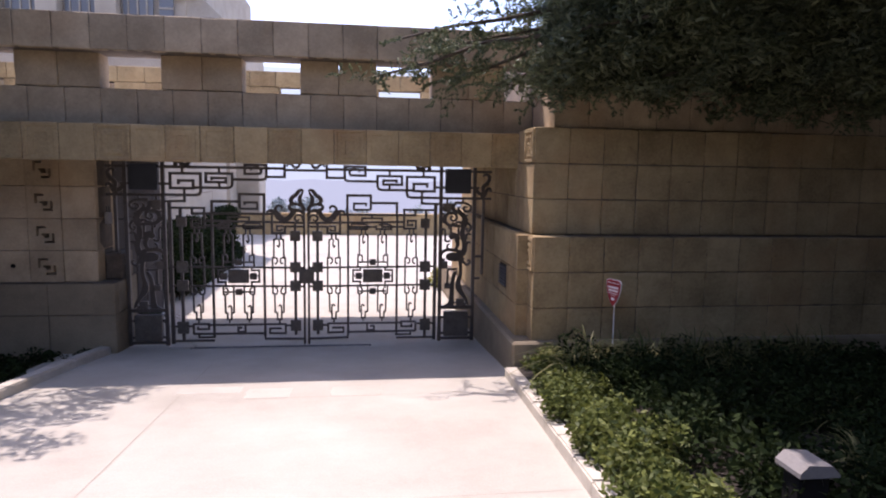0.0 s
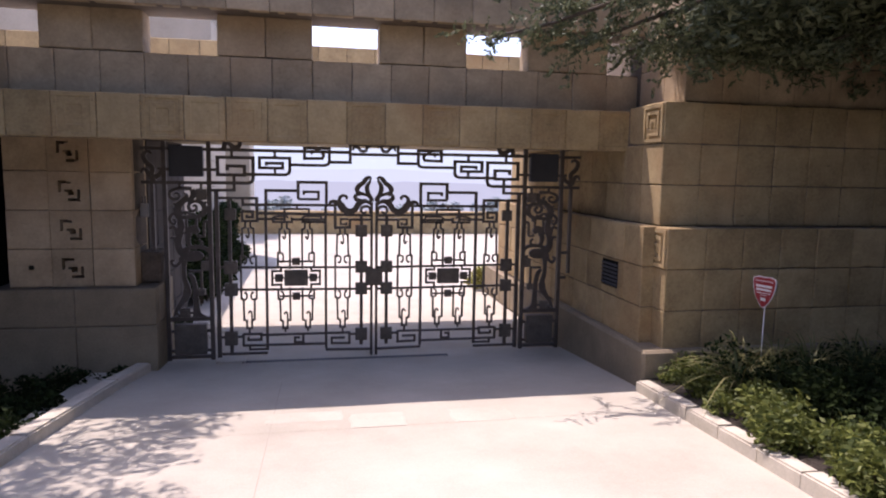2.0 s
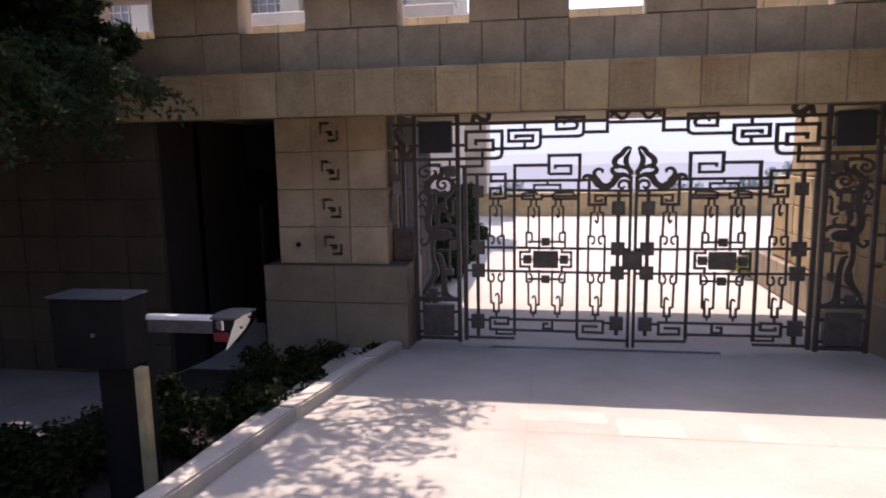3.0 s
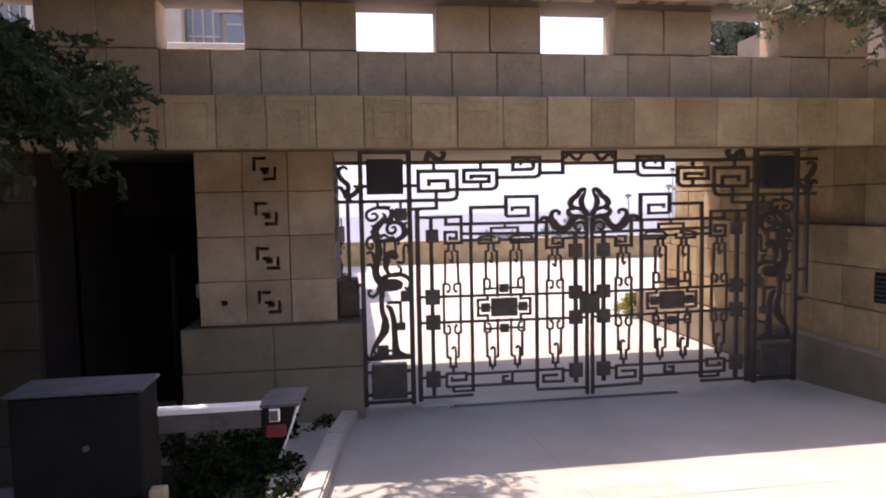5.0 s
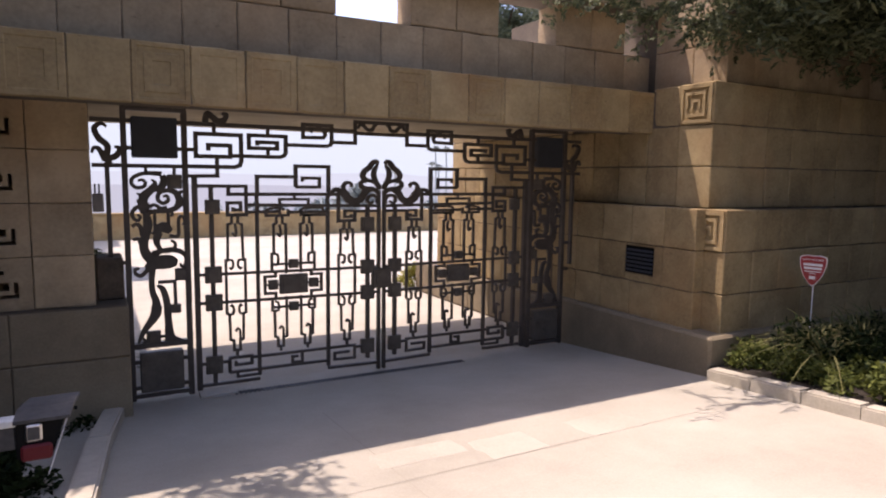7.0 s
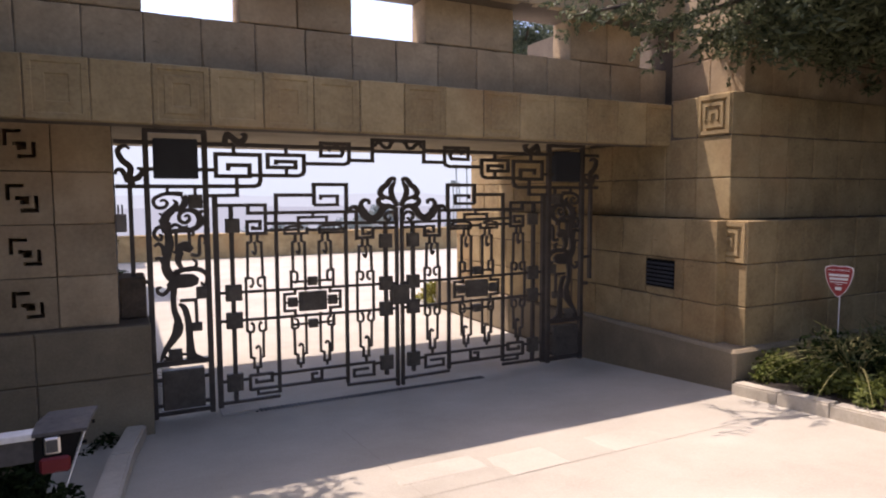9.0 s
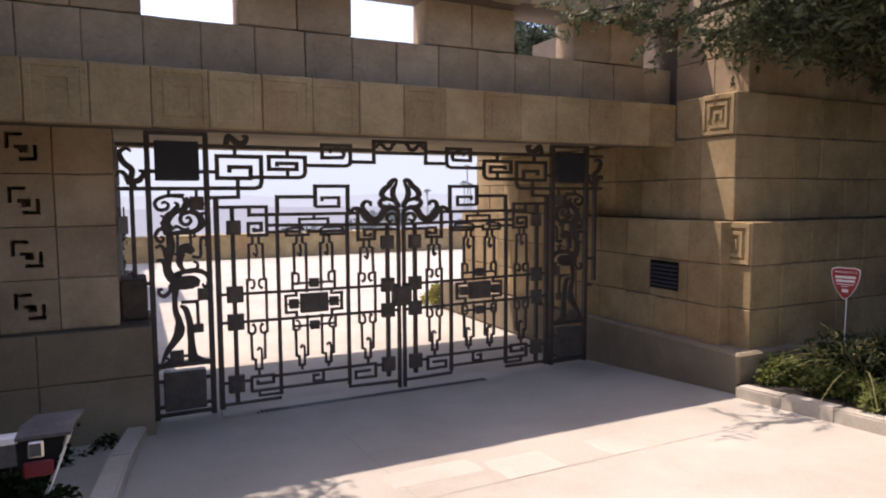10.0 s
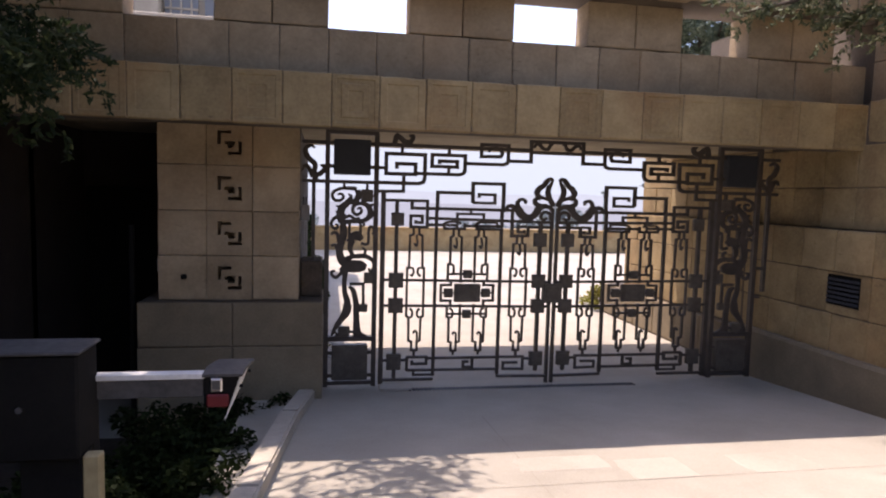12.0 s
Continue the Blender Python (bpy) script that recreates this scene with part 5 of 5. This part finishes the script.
for tip in ((-3.5, -3.6, 2.45), (-3.6, -4.1, 2.4), (-3.45, -3.2, 2.65), (-3.8, -3.4, 2.45), (-4.0, -2.9, 2.5), (-4.2, -3.7, 2.4), (-3.75, -2.6, 2.7), (-3.6, -3.9, 2.65)):
    a, b = Vector((-5.6, -3.3, 3.0)), Vector(tip)
    hanging.append([a.lerp(b, k / 8) + Vector((0, 0, 0.16 * math.sin(math.pi * k / 8))) for k in range(9)])
hang_ob = new("foliage", sprays(hanging, 0.3, 8, 0.36, 0.045, LEAF_SHADE, 16, droop=0.5))
hang_ob.parent = shade_tree
lace = random.Random(21)
dapple = [(lace.uniform(-4.75, -2.6), lace.uniform(-2.9, -0.4), lace.uniform(4.8, 5.3), lace.uniform(0.2, 0.4)) for _ in range(66)]
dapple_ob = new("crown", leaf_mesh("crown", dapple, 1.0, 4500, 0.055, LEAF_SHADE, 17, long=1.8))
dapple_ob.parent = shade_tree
# unseen high leaves, added to keep sky light off the left side
unseen_crown = [(lace.uniform(-10.5, -4.9), lace.uniform(-8.5, -0.9), lace.uniform(5.0, 6.4), lace.uniform(0.4, 0.75)) for _ in range(120)]
unseen_crown_ob = new("crown", leaf_mesh("crown", unseen_crown, 1.0, 46000, 0.11, LEAF_SHADE, 19, long=2.0))
unseen_crown_ob.parent = shade_tree
for k in range(12):
    foot, tip = Vector((-6.2, -3.2, 3.2)), Vector((-9.6 + 0.58 * k, -7.6 + 0.95 * ((k * 5) % 8), 5.5))
    part("limb", tube(bmesh.new(), [foot.lerp(tip, q / 5) + Vector((0, 0, 0.25 * math.sin(math.pi * q / 5))) for q in range(6)], spread([0.07, 0.02], 6), 6), BARK, shade_tree)
for k in range(9):
    foot, tip = Vector((-5.4, -2.2, 4.5)), Vector((-4.5 + 0.17 * k, -3.3 + 0.35 * k, 5.0))
    part("limb", tube(bmesh.new(), [foot.lerp(tip, q / 5) for q in range(6)], spread([0.03, 0.008], 6), 5), BARK, shade_tree)

# tree behind the bridge, seen through the parapet openings
limbs, crown = [], []
root = Vector((6.0, 7.0, 4.4))
for tip in ((4.4, 6.2, 5.4), (4.6, 5.8, 6.4), (5.2, 6.6, 7.2), (6.4, 6.2, 6.8), (7.4, 7.0, 6.0), (7.0, 6.0, 5.4), (5.4, 5.6, 5.6), (8.6, 7.4, 6.6), (5.8, 8.0, 7.4)):
    tip = Vector(tip)
    pts = [root.lerp(tip, k / 6) + Vector((0, 0, 0.2 * math.sin(math.pi * k / 6))) for k in range(7)]
    for p in pts[2:]:
        crown += clumps(p, 4, 0.5, -0.3, 0.3, 0.12, 0.35)
    limbs.append(pts)
tree("olive_tree", "grey-green tree behind the bridge", [(6.2, 7.2, 0.0), (6.1, 7.1, 2.4), (6.0, 7.0, 4.5)], limbs, crown, 24000, 0.05, LEAF_OLIVE, 7, long=2.0)

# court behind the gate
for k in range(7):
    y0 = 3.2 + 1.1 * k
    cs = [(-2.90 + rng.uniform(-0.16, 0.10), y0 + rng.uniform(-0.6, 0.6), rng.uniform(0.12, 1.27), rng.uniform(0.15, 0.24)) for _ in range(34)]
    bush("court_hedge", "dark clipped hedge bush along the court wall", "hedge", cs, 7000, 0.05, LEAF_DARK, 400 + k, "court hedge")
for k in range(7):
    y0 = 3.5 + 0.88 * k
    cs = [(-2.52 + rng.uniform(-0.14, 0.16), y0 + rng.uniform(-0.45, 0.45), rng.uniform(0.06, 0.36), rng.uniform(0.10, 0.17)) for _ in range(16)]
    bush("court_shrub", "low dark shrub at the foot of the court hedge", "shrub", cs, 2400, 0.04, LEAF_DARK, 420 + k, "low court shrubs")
cs = [(2.36 + rng.uniform(-0.12, 0.12), 4.35 + rng.uniform(-0.25, 0.25), rng.uniform(0.1, 0.42), 0.12) for _ in range(7)]
bush("court_shrub", "yellow-green shrub at the wall's end", "shrub", cs, 900, 0.04, LEAF_YELLOW, 401)
for k, (x, y) in enumerate(((-2.42, 0.95), (-2.36, 1.35), (-2.50, 1.25))):
    t = thing("spiky_plant", "dark spiky strap-leaved plant behind the side panel", "plant", "spiky plants")
    ob = new("leaves", blades("leaves", [(x, y, 0.0)], 26, 0.62, 0.018, LEAF_BANK, 280 + k))
    ob.parent = t

# unseen street-side trees, added to shut the sky off behind and beside the walk
for k, (x, y, h) in enumerate(((6.6, -9.8, 6.4), (9.4, -8.2, 6.8), (12.0, -5.0, 6.4), (8.4, -11.6, 6.8), (-8.6, -8.6, 4.4), (-6.0, -12.2, 4.8), (-9.2, -5.2, 4.2), (-10.4, -2.2, 4.2))):
    limbs, crown = [], []
    root = Vector((x, y, 2.2))
    for q in range(9):
        a = 2 * math.pi * q / 9
        tip = Vector((x + 2.0 * math.cos(a), y + 1.8 * math.sin(a), h - 1.0 + 1.4 * math.sin(q * 2.3)))
        pts = [root.lerp(tip, w / 5) for w in range(6)]
        for p in pts[2:]:
            crown += clumps(p, 6, 0.8, -1.0, 0.9, 0.3, 0.6)
        limbs.append(pts)
    tree("unseen_street_tree", "unseen dark leafy tree added at the street side", [(x, y, ground_z(y)), (x + 0.1, y, 1.8), (x, y, 2.7)], limbs, crown, 20000 if h > 5 else 12000, 0.18 if h > 5 else 0.16, LEAF_DARK, 600 + k)
# tall shrubs out of view, added to keep light off the right wall
for k, (x, y) in enumerate(((6.6, -5.6), (8.6, -4.9), (7.4, -7.2), (10.2, -4.2), (6.3, -6.6), (7.3, -4.8), (8.6, -3.7))):
    cs = [(x + rng.uniform(-0.9, 0.9), y + rng.uniform(-0.8, 0.8), ground_z(y) + rng.uniform(0.5, 2.5), rng.uniform(0.35, 0.55)) for _ in range(26)]
    bush("unseen_tall_shrub", "unseen tall dark shrub added in the shaded bed", "shrub", cs, 11000, 0.075, LEAF_DARK, 640 + k, "tall shrubs")


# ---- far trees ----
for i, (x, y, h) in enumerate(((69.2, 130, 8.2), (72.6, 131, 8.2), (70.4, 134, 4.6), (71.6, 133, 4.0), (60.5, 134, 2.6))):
    p = thing("palm_tree", "far palm with a small round crown, paled by painted haze", "palm tree", "far palms")
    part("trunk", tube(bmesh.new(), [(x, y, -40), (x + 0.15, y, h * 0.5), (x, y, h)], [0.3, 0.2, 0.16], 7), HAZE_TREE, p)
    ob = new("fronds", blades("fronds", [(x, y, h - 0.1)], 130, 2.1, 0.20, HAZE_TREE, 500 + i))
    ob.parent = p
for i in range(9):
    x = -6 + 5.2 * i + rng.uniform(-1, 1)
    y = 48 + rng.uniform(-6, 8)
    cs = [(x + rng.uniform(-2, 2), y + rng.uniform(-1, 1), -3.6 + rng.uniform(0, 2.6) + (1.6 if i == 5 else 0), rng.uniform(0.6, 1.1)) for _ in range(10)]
    t = thing("far_tree", "grey-green tree beyond the parapet, paled by painted haze", "tree", "far trees")
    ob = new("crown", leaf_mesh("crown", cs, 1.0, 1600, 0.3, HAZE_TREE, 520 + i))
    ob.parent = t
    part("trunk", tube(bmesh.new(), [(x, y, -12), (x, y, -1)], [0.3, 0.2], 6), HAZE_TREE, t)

# ---- blocks of the walls ----
course(bridge, -1.0, 2.75 - 29 * 0.387, 2.75, 2.485, 0.435, w=0.387, style=("frame", "plain", "nested", "worn", "frame", "worn", "plain"))
OPEN0, PITCH = -2.31, 1.627
W4 = PITCH / 4
course(bridge, -0.67, OPEN0 - 15 * W4, OPEN0 + 16 * W4, 2.92, 0.43, w=W4, material=BLOCK_GREY)
course(bridge, -0.93, OPEN0 - 15 * W4, OPEN0 + 16 * W4, 3.745, 0.41, w=W4, material=BLOCK_GREY)

for j in range(3):
    course(bridge, -0.76, OPEN0 + 20 * W4, OPEN0 + 27 * W4, 2.92 + j * 0.42, 0.42, w=W4, material=BLOCK_GREY)


def merlon(parent, x, y, material):
    ob = new("merlon_block", block_mesh(0.464, BH - 0.007, 0.30, "plain", material, dice.randrange(6)))
    ob.matrix_basis = pose(x, y + dice.uniform(-0.004, 0.004), 3.35 + BH / 2, 0, 0, dice.uniform(-0.4, 0.4))
    ob.parent = parent


for k in range(-4, 4):
    for i in range(2):
        merlon(bridge, OPEN0 + k * PITCH + 0.69 + 0.234 + i * 0.469, -0.67, BLOCK_GREY)
course(rear_parapet, 2.1, -0.62 - 18 * W4, -0.62 + 14 * W4, 2.92, 0.43, w=W4)
course(rear_parapet, 2.1, -0.62 - 18 * W4, -0.62 + 14 * W4, 3.755, 0.25, w=W4)
for k in range(-4, 3):
    for i in range(2):
        merlon(rear_parapet, -0.62 + k * PITCH + (2.5 + i) * W4 + (i - 0.5) * 0.05, 2.1, BLOCK)

# left pier with pierced keys
def key_block(parent, x, y, z, w, h):
    """A block with two angle slots and a square hole, dark inside."""
    bm = bmesh.new()
    cells = 13
    solid = [[True] * cells for _ in range(cells)]
    for k in range(3, 7):
        solid[9][k] = solid[k + 3][3] = False
        solid[3][k + 3] = solid[k - 0][9] = False
    for a in (5, 6, 7):
        for b in (5, 6, 7):
            solid[a][b] = not (a < 7 and b > 5 or a == 6)
    cw, ch = (w - 0.006) / cells, (h - 0.007) / cells
    for j in range(cells):
        i = 0
        while i < cells:
            if solid[j][i]:
                i1 = i
                while i1 < cells and solid[j][i1]:
                    i1 += 1
                add_box(bm, -w / 2 + 0.003 + i * cw, -w / 2 + 0.003 + i1 * cw, 0, 0.225, -h / 2 + 0.0035 + j * ch, -h / 2 + 0.0035 + (j + 1) * ch)
                i = i1
            else:
                i += 1
    bmesh.ops.remove_doubles(bm, verts=bm.verts, dist=0.0005)
    me = mesh_of(bm, "key_block")
    me.materials.append(BLOCK_GREY)
    ob = new("key_block", me)
    ob.matrix_basis = pose(x, y, z)
    ob.parent = parent


for j in range(4):
    z0 = 0.955 + j * 0.405
    for i, (a, b) in enumerate(((-3.78, -3.365), (-3.365, -2.97), (-2.97, -2.555))):
        if i == 1:
            key_block(left_pier, (a + b) / 2, -0.32, z0 + 0.2025, b - a, 0.405)
        else:
            block(left_pier, (a + b) / 2, -0.32, z0 + 0.2025, b - a, 0.410, d=0.225, material=BLOCK_GREY)
    # gate-side face takes a darker brown than the other faces
    block(left_pier, -2.555, -0.02, z0 + 0.2025, 0.44, 0.405, "+x", material=CORNER)
    block(left_pier, -3.78, -0.02, z0 + 0.2025, 0.44, 0.405, "-x", material=BLOCK_GREY)
for j, (z0, h) in enumerate(((-0.40, 0.95), (0.55, 0.405))):
    course(left_plinth, -0.44, -3.93, -2.33, z0, h, w=0.8, material=PLINTH)
    block(left_plinth, -2.33, 0.02, z0 + h / 2, 0.74, h, "+x", material=PLINTH)
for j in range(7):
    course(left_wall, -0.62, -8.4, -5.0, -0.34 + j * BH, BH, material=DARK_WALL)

# right wall: upper courses, corner, base, top
def corner(parent, x, y, z0, h, style="plain", size=BW, material=None):
    bm = box(0, size, 0, size, 0, h - 0.007, 0.008)
    me = mesh_of(bm, "corner_block")
    me.materials.append(material or BLOCK)
    ob = new("corner_block", me)
    ob.matrix_basis = pose(x + dice.uniform(-0.003, 0.003), y, z0 + 0.0035)
    ob.parent = parent


for j in range(2):
    z0 = 1.734 + j * BH
    corner(right_upper, 2.69, -1.77, z0, BH)
    course(right_upper, -1.77, 2.69 + BW, 2.69 + 19 * BW, z0, BH)
    course(right_upper, 2.69, -1.77 + BW, 0.3, z0, BH, "-x")
z0 = 2.547
corner(right_upper, 2.69, -1.77, z0, BH)
course(right_upper, -1.77, 2.69 + BW, 2.69 + 19 * BW, z0, BH)
block(right_upper, 2.70, -1.18, z0 + BH / 2, 0.34, BH, "-x")
z0 = 2.955
for j in range(3):
    z1 = z0 + j * BH
    corner(right_upper, 2.93, -1.70, z1, BH, material=BLOCK_GREY)
    course(right_upper, -1.70, 2.93 + BW, 2.93 + 19 * BW, z1, BH, material=BLOCK_GREY)
    course(right_upper, 2.93, -1.70 + BW, -0.77, z1, BH, "-x", material=BLOCK_GREY)
for j in range(3):
    z0 = 0.515 + j * BH
    corner(right_lower, 2.655, -2.01, z0, BH)
    course(right_lower, -2.01, 2.655 + BW, 2.655 + 19 * BW, z0, BH)
    corner(right_lower, 2.525, -1.78, z0, BH, size=0.40)
    if j == 1:
        block(right_lower, 2.525, -1.32, z0 + BH / 2, 0.12, BH, "-x")
        block(right_lower, 2.525, -1.06, z0 + 0.045, 0.40, 0.09, "-x")
        block(right_lower, 2.525, -1.06, z0 + BH - 0.015, 0.40, 0.03, "-x")
        course(right_lower, 2.525, -0.86, 0.4, z0, BH, "-x")
    else:
        course(right_lower, 2.525, -1.38, 0.4, z0, BH, "-x")


def carved_key(parent, x, y, z0, wide, high):
    """A raised square spiral on a face that looks to -x."""
    bm = bmesh.new()
    a, b, c = 0.03, wide - 0.03, high - 0.03
    ribbon(bm, [(a, 0.03), (b, 0.03), (b, c), (a, c), (a, 0.03)], 0.035, 0.03)
    ribbon(bm, [(a + 0.075, 0.09), (b - 0.075, 0.09), (b - 0.075, c - 0.065), (a + 0.06, c - 0.065), (a + 0.06, 0.16)], 0.032, 0.03)
    ribbon(bm, [(a + 0.13, 0.15), (a + 0.13, c - 0.14), (b - 0.13, c - 0.14), (b - 0.13, 0.15)], 0.03, 0.03)
    me = mesh_of(bm, "carved_key")
    me.materials.append(BLOCK)
    ob = new("carved_key", me)
    ob.matrix_basis = pose(x, y, z0, 0, 0, -90)
    ob.parent = parent


carved_key(right_upper, 2.688, -1.77 + BW, 2.55, BW - 0.01, BH - 0.01)
carved_key(right_lower, 2.653, -2.01 + BW, 0.515 + 2 * BH, BW - 0.01, BH - 0.01)

# court wall behind the gate
for j in range(3):
    course(court_wall_right, 2.69, 0.3, 3.3, 1.734 + j * BH, BH, "-x")
    course(court_wall_right, 2.55, 0.4, 3.55, 0.515 + j * BH, BH, "-x")
    course(court_wall_right, 3.3, 2.69, 3.4, 1.734 + j * BH, BH, "+y")
    course(court_wall_right, 3.55, 2.55, 3.4, 0.515 + j * BH, BH, "+y")
course(court_wall_right, 2.42, 0.5, 4.1, 0.02, 0.49, "-x", w=0.6, material=PLINTH)

# court wall blocks share the recess colour with its shade in it
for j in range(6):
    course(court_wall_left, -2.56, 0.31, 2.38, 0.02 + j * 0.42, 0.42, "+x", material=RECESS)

# paler patches in the drive
for x0, x1, y0, y1 in ((-0.38, 0.05, -2.78, -2.42), (0.45, 0.95, -2.78, -2.42), (-1.05, -0.45, -2.56, -2.30)):
    bm = bmesh.new()
    edge = []
    for k in range(40):
        a = 2 * math.pi * k / 40
        ca, sa = math.cos(a), math.sin(a)
        q = 1.0 / max(abs(ca), abs(sa)) ** 0.85 + 0.10 * noise.noise((ca * 2 + x0, sa * 2, 1.0))
        edge.append(((x0 + x1) / 2 + (x1 - x0) / 2 * q * ca, (y0 + y1) / 2 + (y1 - y0) / 2 * q * sa))
    top = [bm.verts.new((x, y, ground_z(y) + 0.004)) for x, y in edge]
    mx, my = (x0 + x1) / 2, (y0 + y1) / 2
    low = [bm.verts.new((mx + (x - mx) * 1.08, my + (y - my) * 1.08, ground_z(my + (y - my) * 1.08) - 0.002)) for x, y in edge]
    bm.faces.new(top)
    for k in range(40):
        bm.faces.new((top[k], low[k], low[(k + 1) % 40], top[(k + 1) % 40]))
    tagged(part("pavement_patch", bm, PATCH), "paler patched slab in the driveway concrete", "pavement", kind="structure")

# saw cuts in the drive
def joint(x0, y0, x1, y1, wide=0.005):
    a, b = Vector((x0, y0)), Vector((x1, y1))
    d = (b - a).normalized()
    n = Vector((-d.y, d.x)) * wide / 2
    bm = bmesh.new()
    bm.faces.new([bm.verts.new((p.x, p.y, ground_z(p.y) + 0.003)) for p in (a - n, b - n, b + n, a + n)])
    tagged(part("pavement_joint", bm, JOINT), "thin dark saw cut in the driveway concrete", "pavement", kind="structure")


for x in (-1.0,):
    joint(x - 0.02, -9.9, x, -1.2)
for y in (-2.8, -5.2):
    joint(-2.6 - 0.05 * -y, y, 2.3 + 0.05 * (y + 2), y + 0.03)
